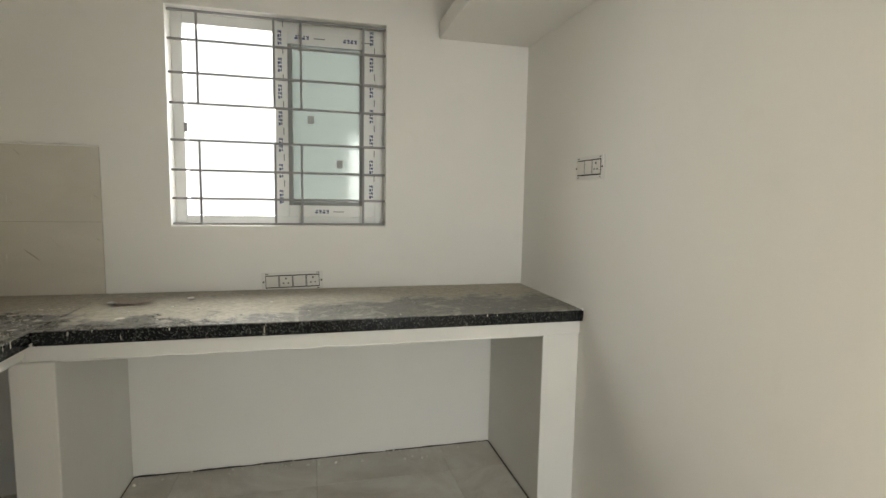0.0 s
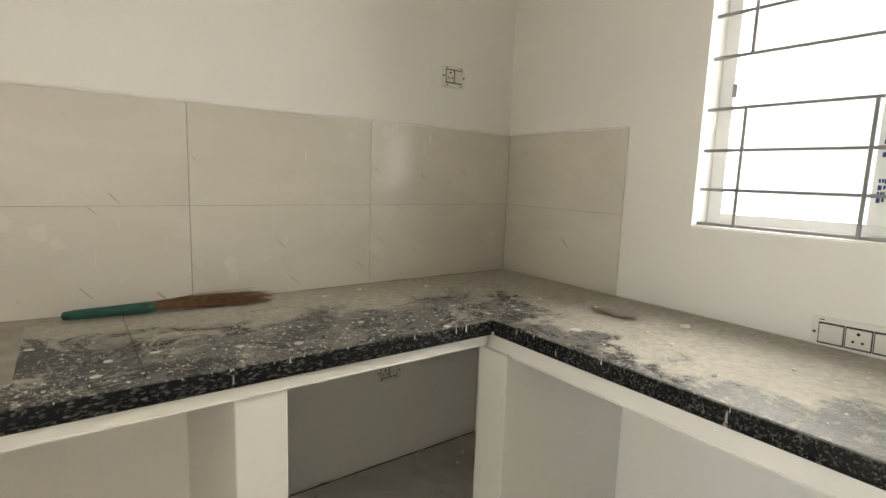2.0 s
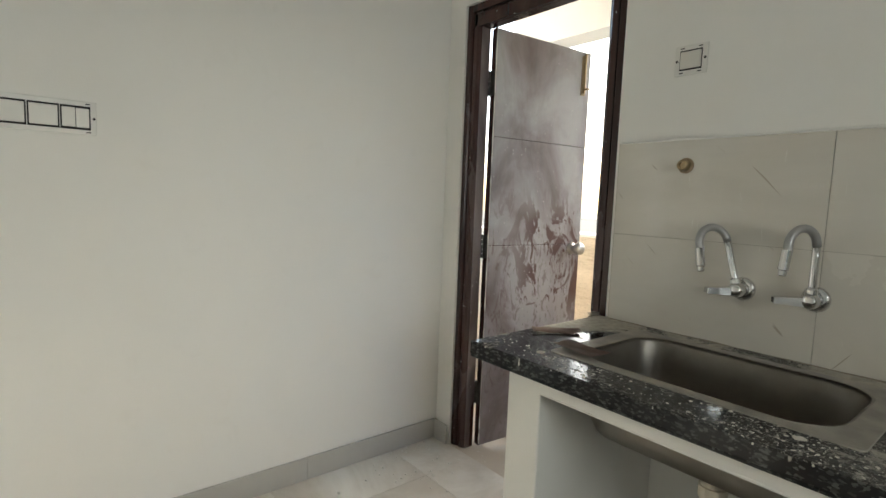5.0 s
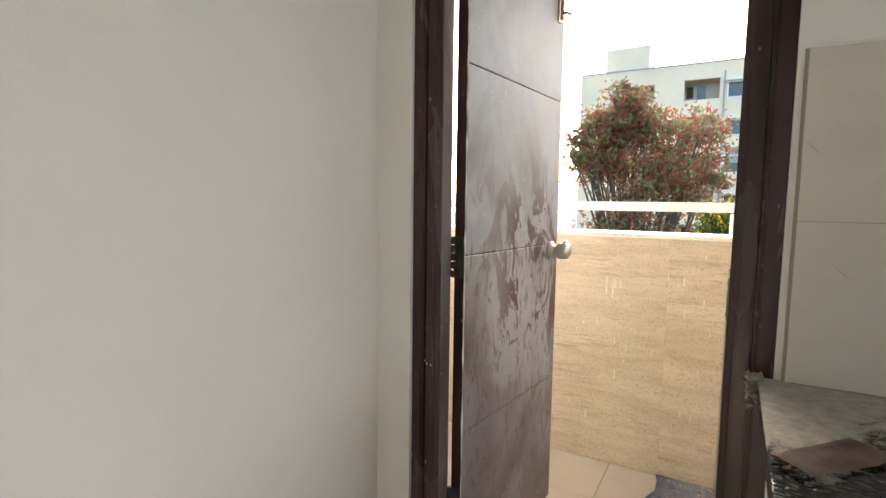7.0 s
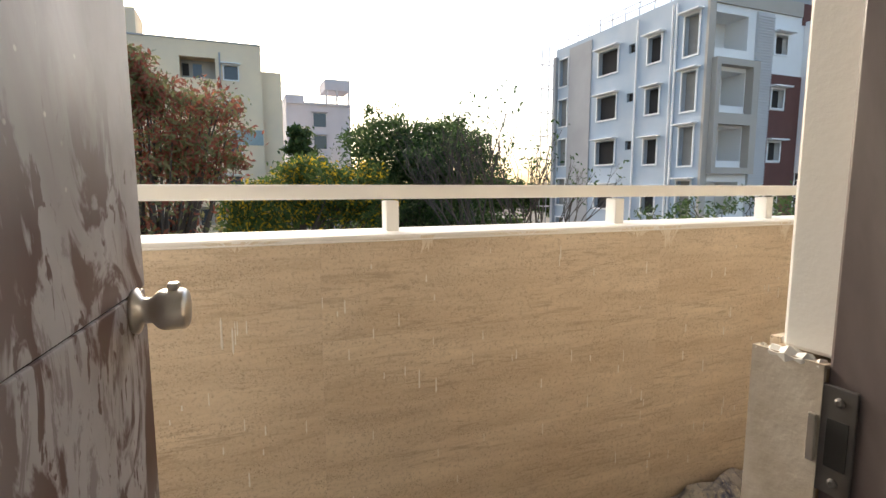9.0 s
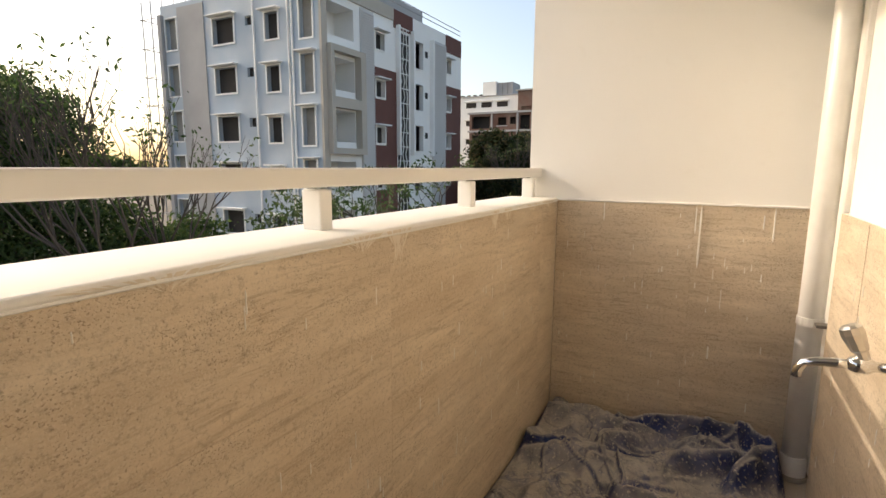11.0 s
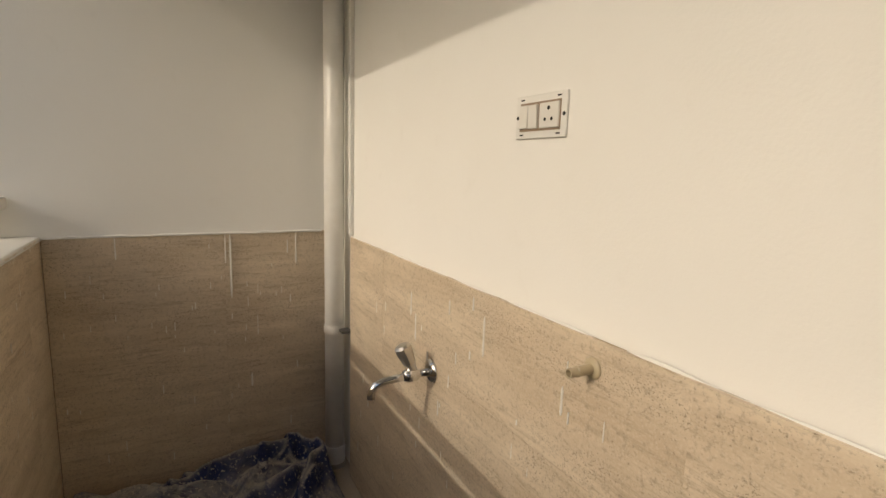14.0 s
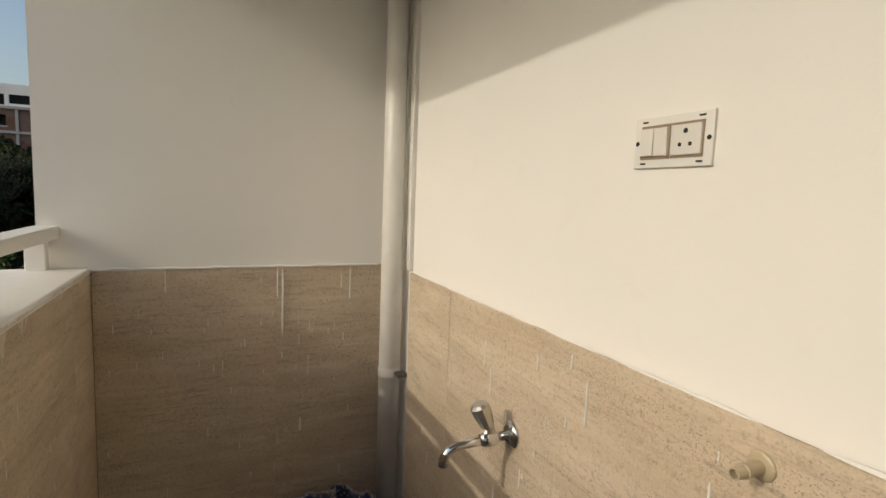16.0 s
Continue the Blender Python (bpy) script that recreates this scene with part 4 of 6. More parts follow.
# ---- balcony fittings ----
pipe = thing("drain_pipe", "white plastic drain pipe standing in the balcony corner", "pipe")
part("tube", tube([(-0.197, -0.375, BFLOOR + 0.02), (-0.197, -0.375, 1.2), (-0.197, -0.375, 2.7)], 0.042, 24), M_PIPE, pipe, smooth=True)
part("collar", tube([(-0.197, -0.375, BFLOOR + 0.01), (-0.197, -0.375, BFLOOR + 0.1)], 0.047, 24), M_PIPE, pipe)
part("foot_ring", tube([(-0.197, -0.375, BFLOOR - 0.004), (-0.197, -0.375, BFLOOR + 0.02)], 0.052, 24), M_GROUT, pipe, "grey cement ring")
for z in (0.60, 2.06):
    part("clamp", tube([(-0.197, -0.375, z - 0.016), (-0.197, -0.375, z + 0.016)], 0.0455, 24), M_PIPE, pipe, "white plastic pipe clamp")
    part("clamp_arm", box((-0.19, -0.462, z - 0.005), (-0.145, -0.412, z + 0.007), 0.002), M_DARKSTEEL, pipe, "steel clamp screw")
conduit = thing("wall_conduit", "narrow white conduit running up the balcony wall", "conduit")
part("channel", box((-0.152, -0.452, DADO_TOP), (OUT, -0.415, 2.7), 0.003), M_PIPE, conduit)

bib = thing("garden_tap", "chrome bib tap on the sandstone-tiled balcony wall", "tap", pose(DADO, -1.255, 0.728))
part("flange", turned([(0.0, 0), (0.036, 0), (0.036, 0.004), (0.022, 0.012), (0.014, 0.014)], (0, 0, 0), (-1, 0, 0)), M_CHROME, bib, smooth=True)
part("body", turned([(0.011, 0.01), (0.012, 0.04), (0.019, 0.05), (0.020, 0.075), (0.016, 0.085), (0.013, 0.09)], (0, 0, 0), (-1, 0, 0)), M_CHROME, bib, smooth=True)
part("spout", tube([(-0.08, 0, 0.0), (-0.11, 0.002, -0.004), (-0.15, 0.004, -0.008), (-0.172, 0.005, -0.016), (-0.182, 0.006, -0.034), (-0.183, 0.006, -0.052)], [0.013, 0.0115, 0.0105, 0.0105, 0.011, 0.012], 16), M_CHROME, bib, smooth=True)
part("handle", turned([(0.013, 0.0), (0.015, 0.025), (0.019, 0.03), (0.025, 0.068), (0.024, 0.083), (0.016, 0.089), (0.0, 0.09)], (-0.058, 0, 0.008), (-0.45, 0.1, 1), 10), M_SATIN, bib, "faceted chrome tap handle")
nip = thing("pipe_nipple", "cream plastic pipe end sticking out of the balcony tiles", "pipe", pose(DADO, -1.872, 0.968))
part("flange", turned([(0.021, 0), (0.020, 0.003), (0.017, 0.005), (0.012, 0.006)], (0, 0, 0), (-1, 0, 0), 14), M_CPVC, nip)
part("stub", turned([(0.0095, 0.0), (0.0095, 0.034), (0.0105, 0.035), (0.0105, 0.038), (0.009, 0.039), (0.0085, 0.056), (0.0065, 0.056), (0.0065, 0.045), (0.0, 0.045)], (0, 0, 0), (-1, 0, 0), 16), M_CPVC, nip)

# ---- loose things in the kitchen ----
broom = thing("hand_broom", "worn straw broom with green taped handle on the worktop", "broom", pose(0.092, -1.66, COUNTER + 0.004, 0, 0, 0))
part("handle", turned([(0.005, 0.0), (0.011, 0.004), (0.0135, 0.03), (0.0145, 0.1), (0.0165, 0.19), (0.0145, 0.215)], (0, 0, 0.016), (0.02, 1, 0), 14), M_GREEN, broom, "green taped handle", smooth=True)
rnd = random.Random(11)
bm = bmesh.new()
for k in range(170):
    a, s = rnd.uniform(0, 2 * math.pi), math.sqrt(rnd.random())
    length = rnd.uniform(0.24, 0.36)
    fx, fz = rnd.uniform(-0.045, 0.035), rnd.uniform(-0.012, 0.02)
    x, z = 0.013 * s * math.cos(a), 0.017 + 0.013 * s * math.sin(a)
    add_tube(bm, [(x, 0.19, z), (x + fx * 0.35, 0.19 + length * 0.45, max(0.003, z + fz * 0.5)), (x + fx, 0.19 + length, max(0.002, z + fz - 0.012))], [0.0016, 0.0014, 0.0005], 4, False)
part("bristles", bm, M_STRAW, broom, "dry brown straw bristles")


def curled_sheet(name, label, m, w, d, curl, mat, category, seed):
    bm = bmesh.new()
    n = 8
    grid = [[None] * (n + 1) for _ in range(n + 1)]
    for i in range(n + 1):
        for j in range(n + 1):
            u, v = i / n - 0.5, j / n - 0.5
            jag = 0.004 * noise.noise(Vector((u * 9, v * 9, seed)))
            grid[i][j] = bm.verts.new((u * w + jag, v * d + jag, 0.003 + curl * (u * u * 3) + 0.003 * noise.noise(Vector((u * 3, v * 3, seed + 5)))))
    for i in range(n):
        for j in range(n):
            bm.faces.new((grid[i][j], grid[i + 1][j], grid[i + 1][j + 1], grid[i][j + 1]))
    bmesh.ops.solidify(bm, geom=bm.faces[:], thickness=0.0022)
    ob = part(name, bm, mat, m=m)
    return tagged(ob, label, category)


curled_sheet("sandpaper_sheet", "brown dusty sandpaper sheet lying across the sink rim", pose(0.455, -2.352, COUNTER + 0.009, 0, 0, 81), 0.14, 0.075, 0.005, M_SAND, "sandpaper", 1)
curled_sheet("sandpaper_sheet", "rolled brown sandpaper scrap on the worktop end", pose(0.335, -2.53, COUNTER + 0.003, 0, 0, -42), 0.15, 0.06, 0.003, M_SAND, "sandpaper", 2)
curled_sheet("card_scrap", "pale brown folded card scrap on the dusty worktop", pose(0.80, -0.25, COUNTER + 0.003, 0, 0, 8), 0.13, 0.055, 0.02, M_CARD, "scrap", 3)
rnd = random.Random(7)
for k, (x, y, s) in enumerate(((0.985, -0.194, 0.018), (0.72, -0.245, 0.016), (0.14, -0.95, 0.01), (0.10, -0.80, 0.009), (1.05, -0.38, 0.008), (0.16, -0.55, 0.008), (0.95, -0.33, 0.006), (1.3, -0.30, 0.006))):
    bm = bmesh.new()
    bmesh.ops.create_icosphere(bm, subdivisions=1, radius=s)
    for v in bm.verts:
        v.co *= rnd.uniform(0.7, 1.25)
        v.co.z *= 0.45
    tagged(part("plaster_chip", bm, M_CHIP, m=pose(x, y, COUNTER + s * 0.4, 0, 0, 50 * k)), "small pale plaster chip lying on the worktop", "debris", "plaster chips")


def splashes():
    """Flat round drops of dried wall paint, thickest along the front of the worktop."""
    rng = random.Random(77)
    bm = bmesh.new()
    for k in range(1200):
        leg = rng.random()
        if leg < 0.80:
            x, y = 0.625 - min(0.6, abs(rng.gauss(0, 0.20))), rng.uniform(-2.0, -0.25)
            if 0.07 < x < 0.52 and y < -1.73:
                continue
        elif leg < 0.92:
            x, y = 0.52 + rng.random() * 0.1, rng.uniform(-2.57, -1.7)
        else:
            x, y = rng.uniform(0.65, 2.4), -rng.uniform(0.05, 0.62)
        r = rng.choice((0.0009, 0.0012, 0.0016, 0.002, 0.0028, 0.0042)) * rng.uniform(0.8, 1.3)
        if rng.random() < 0.012:
            r = rng.uniform(0.009, 0.016)
        n, st, a0 = 8, rng.uniform(0.6, 1.0), rng.uniform(0, 3.1)
        ring = []
        for i in range(n):
            a = 2 * math.pi * i / n
            q = r * rng.uniform(0.75, 1.2)
            px, py = q * math.cos(a), q * math.sin(a) * st
            ring.append((x + px * math.cos(a0) - py * math.sin(a0), y + px * math.sin(a0) + py * math.cos(a0)))
        top = [bm.verts.new((x + (px - x) * 0.8, y + (py - y) * 0.8, COUNTER + 0.0009)) for px, py in ring]
        low = [bm.verts.new((px, py, COUNTER + 0.0001)) for px, py in ring]
        bm.faces.new(top)
        for i in range(n):
            bm.faces.new((low[i], low[(i + 1) % n], top[(i + 1) % n], top[i]))
    return bm


tagged(part("paint_splashes", splashes(), M_SPLASH), "dried drops of white wall paint spattered over the worktop", "paint drops", kind="stuff")
edge_rng = random.Random(5)
edge_drips = bmesh.new()
for k in range(26):
    if k < 19:
        p, out = Vector((0.6305, edge_rng.uniform(-2.55, -0.66), COUNTER - 0.002)), Vector((1, 0, 0))
    else:
        p, out = Vector((edge_rng.uniform(0.7, 2.4), -0.6305, COUNTER - 0.002)), Vector((0, -1, 0))
    drop = edge_rng.choice((0.003, 0.004, 0.006, 0.012, 0.02))
    w = edge_rng.uniform(0.0008, 0.002)
    add_tube(edge_drips, [p - Vector((0, 0, drop * t)) + out * 0.0002 for t in (0, 0.4, 0.8, 1.0)], [w * 0.6, w * 0.8, w * 1.2, w * 0.5], 6)
tagged(part("paint_drips", edge_drips, M_SPLASH), "short white paint runs on the granite edge", "paint drips", kind="stuff")
rnd = random.Random(15)
lump = bmesh.new()
for k in range(90):
    r0 = rnd.uniform(0.002, 0.006)
    t = abs(rnd.gauss(0, 0.5))
    made = bmesh.ops.create_icosphere(lump, subdivisions=1, radius=r0, matrix=pose(0.022 + rnd.gauss(0, 0.008), -2.595 - 0.025 * rnd.random(), COUNTER + 0.010 - 0.05 * t))["verts"]
    for v in made:
        v.co += Vector([rnd.uniform(-0.6, 0.6) * r0 for _ in range(3)])
tagged(part("mortar_lump", lump, M_MORTAR), "rough grey mortar between worktop and door frame", "mortar")
crumb = bmesh.new()
for k in range(150):
    side = rnd.random()
    x, y = (rnd.uniform(0.7, 2.3), -abs(rnd.gauss(0, 0.05)) - 0.004) if side < 0.4 else (abs(rnd.gauss(0, 0.25)) + 0.06, SOUTH + 0.02 + abs(rnd.gauss(0, 0.2))) if side < 0.8 else (rnd.uniform(0.05, 0.5), rnd.uniform(-1.1, -0.2))
    r0 = rnd.uniform(0.002, 0.007)
    z = 0.05 if side >= 0.8 else 0.0
    made = bmesh.ops.create_icosphere(crumb, subdivisions=1, radius=r0, matrix=pose(x, y, z + r0 * 0.5))["verts"]
    for v in made:
        v.co += Vector([rnd.uniform(-0.3, 0.3) * r0 for _ in range(3)])
tagged(part("plaster_crumbs", crumb, M_CHIP), "loose plaster crumbs scattered along the kitchen floor edges", "debris", kind="stuff")

# ---- tarpaulin ----
def tarpaulin():
    nx, ny = 200, 460
    xa, xb, ya, yb = PAR + 0.006, -0.215, -2.93, NORTH - 0.006
    rng = np.random.default_rng(17)
    v, u = np.meshgrid(np.linspace(0, 1, ny + 1), np.linspace(0, 1, nx + 1), indexing="ij")
    wave = lambda a, f, p: np.sin(a * f + p) + 0.5 * np.sin(a * f * 2.3 + p * 1.7)
    y = ya + (yb - ya) * v
    right = xb - 0.02 - 0.05 * np.maximum(0, wave(y, 3.1, 0.4)) - 0.28 * np.maximum(0, 1 - v * 3.2)
    x = xa + (right - xa) * u
    y = np.minimum(y + 0.03 * wave(x, 5.0, 1.0) * (1 - v), yb)
    wx = x + 0.035 * wave(y, 7.0, 0.3) + 0.02 * wave(x + y, 13.0, 1.1)
    wy = y + 0.035 * wave(x, 8.0, 2.0) + 0.02 * wave(x - y, 11.0, 0.2)
    z = 0.012 + 0.012 * (1 + wave(wx * 0.8 + wy, 6.0, 1.3) * wave(wx - wy, 5.0, 0.7)).clip(0, 2)

    def ridge(cx, cy, ang, length, height, w):
        """One fold: round on top, steeper on one flank, fading at its ends."""
        dx, dy = math.cos(ang), math.sin(ang)
        a = (wx - cx) * dx + (wy - cy) * dy
        d = -(wx - cx) * dy + (wy - cy) * dx + 0.25 * w * np.sin(a * 17 + cx * 9)
        side = np.where(d > 0, w * 0.55, w * 1.35)
        return height * np.exp(-np.abs(d / side) ** 1.7) * np.exp(-(a / (length * 0.5)) ** 4)
    folds = np.zeros_like(z)
    for k in range(54):
        cy = rng.uniform(-2.85, -0.3)
        ang = rng.choice((rng.normal(0.15, 0.35), rng.normal(1.2, 0.4), rng.normal(2.3, 0.35)))
        folds = np.maximum(folds, ridge(rng.uniform(-1.15, -0.3), cy, ang, rng.uniform(0.35, 0.95), rng.uniform(0.04, 0.10), rng.uniform(0.025, 0.07)))
    small = np.zeros_like(z)
    for k in range(150):
        small = np.maximum(small, ridge(rng.uniform(-1.2, -0.25), rng.uniform(-2.9, -0.27), rng.uniform(0, 3.14), rng.uniform(0.08, 0.3), rng.uniform(0.008, 0.022), rng.uniform(0.006, 0.016)))
    # the edge rolled up along the end wall and the bunched corner by the pipe
    for fold in ((-0.98, -0.42, 0.10, 0.6, 0.11, 0.07), (-0.62, -0.34, -0.04, 0.7, 0.12, 0.045), (-0.36, -0.40, 2.2, 0.3, 0.15, 0.06), (-0.33, -0.52, 1.2, 0.34, 0.14, 0.05), (-0.50, -0.56, 0.5, 0.4, 0.10, 0.045)):
        folds = np.maximum(folds, ridge(*fold))
    z = z + folds + small
    side = np.minimum(1, np.minimum(np.minimum(u, 1 - u), v) / 0.03)
    z = np.maximum(0.004 + (z - 0.004) * (0.25 + 0.75 * side), 0.004) + BFLOOR
    bm = bmesh.new()
    grid = [[bm.verts.new((float(x[j, i]), float(y[j, i]), float(z[j, i]))) for i in range(nx + 1)] for j in range(ny + 1)]
    for j in range(ny):
        for i in range(nx):
            bm.faces.new((grid[j][i], grid[j][i + 1], grid[j + 1][i + 1], grid[j + 1][i]))
    bmesh.ops.solidify(bm, geom=bm.faces[:], thickness=0.002)
    return bm


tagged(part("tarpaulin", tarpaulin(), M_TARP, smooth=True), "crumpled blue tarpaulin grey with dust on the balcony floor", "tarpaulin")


# ---- paint drips and plaster smears ----
def drips(name, wall_ob, spots, place, label):
    bm = bmesh.new()
    for u, z, length, w in spots:
        a = place(u, z)
        n = Vector(place.normal)
        pts = [a + Vector((0, 0, -length * t)) + n * 0.0005 for t in (0, 0.15, 0.5, 0.85, 1.0)]
        add_tube(bm, pts, [w * k for k in (0.3, 0.8, 0.7, 1.0, 0.4)], 6)
    ob = part(name, bm, M_DRIP)
    return tagged(ob, label, "paint drips", kind="stuff")


class Face:
    def __init__(self, axis, at, normal):
        self.axis, self.at, self.normal = axis, at, normal

    def __call__(self, u, z):
        return Vector((self.at, u, z)) if self.axis == 0 else Vector((u, self.at, z))


rnd = random.Random(21)
loose = lambda a, b, n: [(rnd.uniform(a, b), rnd.uniform(0.1, 0.98), rnd.uniform(0.012, 0.045), rnd.uniform(0.0014, 0.0028)) for _ in range(n)]
drips("paint_drips", parapet, [(-3.148, 0.83, 0.085, 0.0035), (-3.122, 0.80, 0.07, 0.003), (-2.612, 0.62, 0.06, 0.003), (-2.558, 0.585, 0.045, 0.003), (-1.55, 0.65, 0.03, 0.003), (-1.35, 0.62, 0.035, 0.003), (-2.75, 0.76, 0.03, 0.0025), (-1.45, 0.50, 0.05, 0.003), (-1.75, 0.42, 0.04, 0.003)] + loose(-3.3, -0.4, 100), Face(0, PAR, (1, 0, 0)), "thin white paint drips down the parapet tiles")
drips("paint_drips", wall_bn, [(-0.601, 1.015, 0.27, 0.005), (-0.62, 1.015, 0.12, 0.003), (-1.004, 1.015, 0.085, 0.0035), (-0.334, 1.015, 0.14, 0.004), (-0.37, 0.985, 0.06, 0.003), (-0.53, 0.40, 0.06, 0.005), (-0.50, 0.66, 0.09, 0.002), (-0.74, 0.74, 0.03, 0.003), (-0.36, 0.74, 0.035, 0.003)] + loose(-1.2, -0.3, 44), Face(1, NORTH, (0, -1, 0)), "white paint drips down the end wall tiles")
drips("paint_drips", wall_west, [(-1.105, 0.93, 0.075, 0.003), (-1.14, 0.87, 0.085, 0.003), (-1.468, 1.0, 0.035, 0.003), (-1.52, 0.965, 0.10, 0.0035), (-1.80, 0.905, 0.06, 0.0035), (-1.30, 0.66, 0.05, 0.003), (-1.46, 0.86, 0.025, 0.003)] + loose(-2.55, -0.6, 44), Face(0, DADO, (-1, 0, 0)), "white paint drips down the sunlit tiles")

lips = thing("plaster_lip", "uneven white plaster line along the top of the wall tiles", "plaster edge")
wavy_lip([(0.008, -2.55, 1.437), (0.008, -0.0, 1.437)], (1, 0, 0), 0.006, 0.008, M_PLASTER, lips, "kitchen_edge", 1.0)
wavy_lip([(0.008, -0.008, 1.437), (0.615, -0.008, 1.437)], (0, -1, 0), 0.006, 0.008, M_PLASTER, lips, "kitchen_edge", 2.0)
wavy_lip([(0.618, -0.006, 0.83), (0.618, -0.006, 1.44)], (0, -1, 0), 0.002, 0.003, M_PLASTER, lips, "kitchen_edge", 3.0)
wavy_lip([(PAR, NORTH, 1.02), (-0.22, NORTH, 1.02)], (0, -1, 0), 0.006, 0.010, M_PLASTER, lips, "balcony_edge", 4.0)
wavy_lip([(DADO + 0.010, -0.5, 1.018), (DADO + 0.012, -2.62, 1.018)], (-1, 0, 0), 0.004, 0.0065, M_PLASTER, lips, "balcony_edge", 5.0)
wavy_lip([(PAR, SOUTH_END, 1.012), (PAR, NORTH, 1.012)], (1, 0, 0), 0.006, 0.005, M_PLASTER, lips, "parapet_edge", 6.0)
wavy_lip([(-0.095, -2.656, 1.016), (-0.15, -2.656, 1.016)], (0, -1, 0), 0.004, 0.013, M_PLASTER, lips, "reveal_edge", 7.0)

wavy_lip([(0.69, -0.004, 0.002), (2.33, -0.004, 0.002)], (0, -1, 0), 0.003, 0.0055, M_GRIME, lips, "floor_joint", 8.0, "dark gritty joint at the floor")
wavy_lip([(2.332, -0.58, 0.002), (2.332, -0.006, 0.002)], (-1, 0, 0), 0.003, 0.005, M_GRIME, lips, "floor_joint", 9.0, "dark gritty joint at the floor")
wavy_lip([(0.688, -0.58, 0.002), (0.688, -0.006, 0.002)], (1, 0, 0), 0.003, 0.004, M_GRIME, lips, "floor_joint", 10.0, "dark gritty joint at the floor")
wavy_lip([(0.006, -1.2, 0.051), (0.006, -0.14, 0.051)], (1, 0, 0), 0.003, 0.005, M_GRIME, lips, "floor_joint", 11.0, "dark gritty joint at the floor")
wavy_lip([(0.63, -0.003, COUNTER), (EAST, -0.003, COUNTER)], (0, -1, 0), 0.003, 0.005, M_PLASTER, lips, "worktop_joint", 12.0)
wavy_lip([(EAST - 0.003, -0.63, COUNTER), (EAST - 0.003, -0.01, COUNTER)], (-1, 0, 0), 0.004, 0.010, M_PLASTER, lips, "worktop_joint", 13.0)
wavy_lip([(0.012, -2.55, COUNTER), (0.012, -0.01, COUNTER)], (1, 0, 0), 0.003, 0.004, M_MORTAR, lips, "worktop_joint", 14.0, "grey dusty joint behind the worktop")
wavy_lip([(0.70, -0.604, 0.722), (2.33, -0.604, 0.722)], (0, -1, 0), 0.002, 0.006, M_PLASTER, lips, "fascia_edge", 15.0)
wavy_lip([(0.610, -2.36, 0.744), (0.610, -0.64, 0.744)], (1, 0, 0), 0.002, 0.005, M_PLASTER, lips, "fascia_edge", 16.0)


def smear(y, w, h, seed):
    bm = bmesh.new()
    rng = random.Random(int(seed * 1000))
    for k in range(int(8 + w * 110)):
        off = rng.uniform(-0.5, 0.5)
        a = y + off * w
        d, lean, t = h * rng.uniform(0.4, 1.2) * (1 - abs(off)), -off * w * 0.7 + rng.uniform(-0.4, 0.2) * h, rng.uniform(0.001, 0.006)
        up = [bm.verts.new((PAR + 0.0018 + 0.00004 * k, a + e, 1.022)) for e in (-t, t)]
        mid = [bm.verts.new((PAR + 0.0018 + 0.00004 * k, a + lean * 0.6 + e, 1.02 - d * 0.6)) for e in (-t * 0.7, t * 0.6)]
        tip = bm.verts.new((PAR + 0.0018 + 0.00004 * k, a + lean, 1.02 - d))
        bm.faces.new((mid[0], mid[1], up[1], up[0]))
        bm.faces.new((tip, mid[1], mid[0]))
    return bm


for y, w, h in ((-2.588, 0.06, 0.05), (-1.655, 0.11, 0.095), (-1.80, 0.16, 0.04), (-1.04, 0.08, 0.09), (-0.92, 0.08, 0.06), (-2.25, 0.30, 0.025), (-3.1, 0.22, 0.025), (-0.62, 0.18, 0.04), (-0.4, 0.2, 0.03)):
    tagged(part("plaster_smear", smear(y, w, h, y), M_SMEAR), "thin streaky white paint smear on the parapet tiles", "paint smear", "paint smears", kind="stuff")

# ---- surroundings ----
structure("ground", box((-400, -300, GROUND - 0.3), (300, 400, GROUND)), M_GROUND, "dry earth ground between the buildings", "ground")


def opening_window(parent, axis, at, out, u0, u1, z0, z1, deep, mat=M_INSIDE, border=M_OFFWHITE, hood=True, frame=True):
    """A window in a facade: a sheet, often coloured as the room's shade, border and a small hood; axis is the wall's
    normal.
    """
    def bx(a0, a1, b0, b1, c0, c1):
        lo, hi = [0, 0, c0], [0, 0, c1]
        u = 1 - axis
        lo[u], hi[u] = a0, a1
        lo[axis], hi[axis] = min(b0, b1), max(b0, b1)
        return tuple(lo), tuple(hi)
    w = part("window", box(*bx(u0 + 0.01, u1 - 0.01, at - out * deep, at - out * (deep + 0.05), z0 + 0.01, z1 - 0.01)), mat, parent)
    if frame:
        bm = bmesh.new()
        t = 0.1
        for a in (bx(u0 - t, u0, at - out * 0.05, at + out * 0.06, z0 - t, z1 + t), bx(u1, u1 + t, at - out * 0.05, at + out * 0.06, z0 - t, z1 + t), bx(u0, u1, at - out * 0.05, at + out * 0.06, z0 - t, z0), bx(u0, u1, at - out * 0.05, at + out * 0.06, z1, z1 + t)):
            add_box(bm, *a)
        part("frame", bm, border, w)
    if hood:
        part("sunshade", box(*bx(u0 - 0.25, u1 + 0.25, at, at + out * 0.45, z1 + 0.12, z1 + 0.2)), border, w)
    return w


structure("neighbour_wall", box((-2.2, 3.6, GROUND), (9, 11, 9)), M_OFFWHITE, "white wall of the neighbouring house outside the window", "wall")

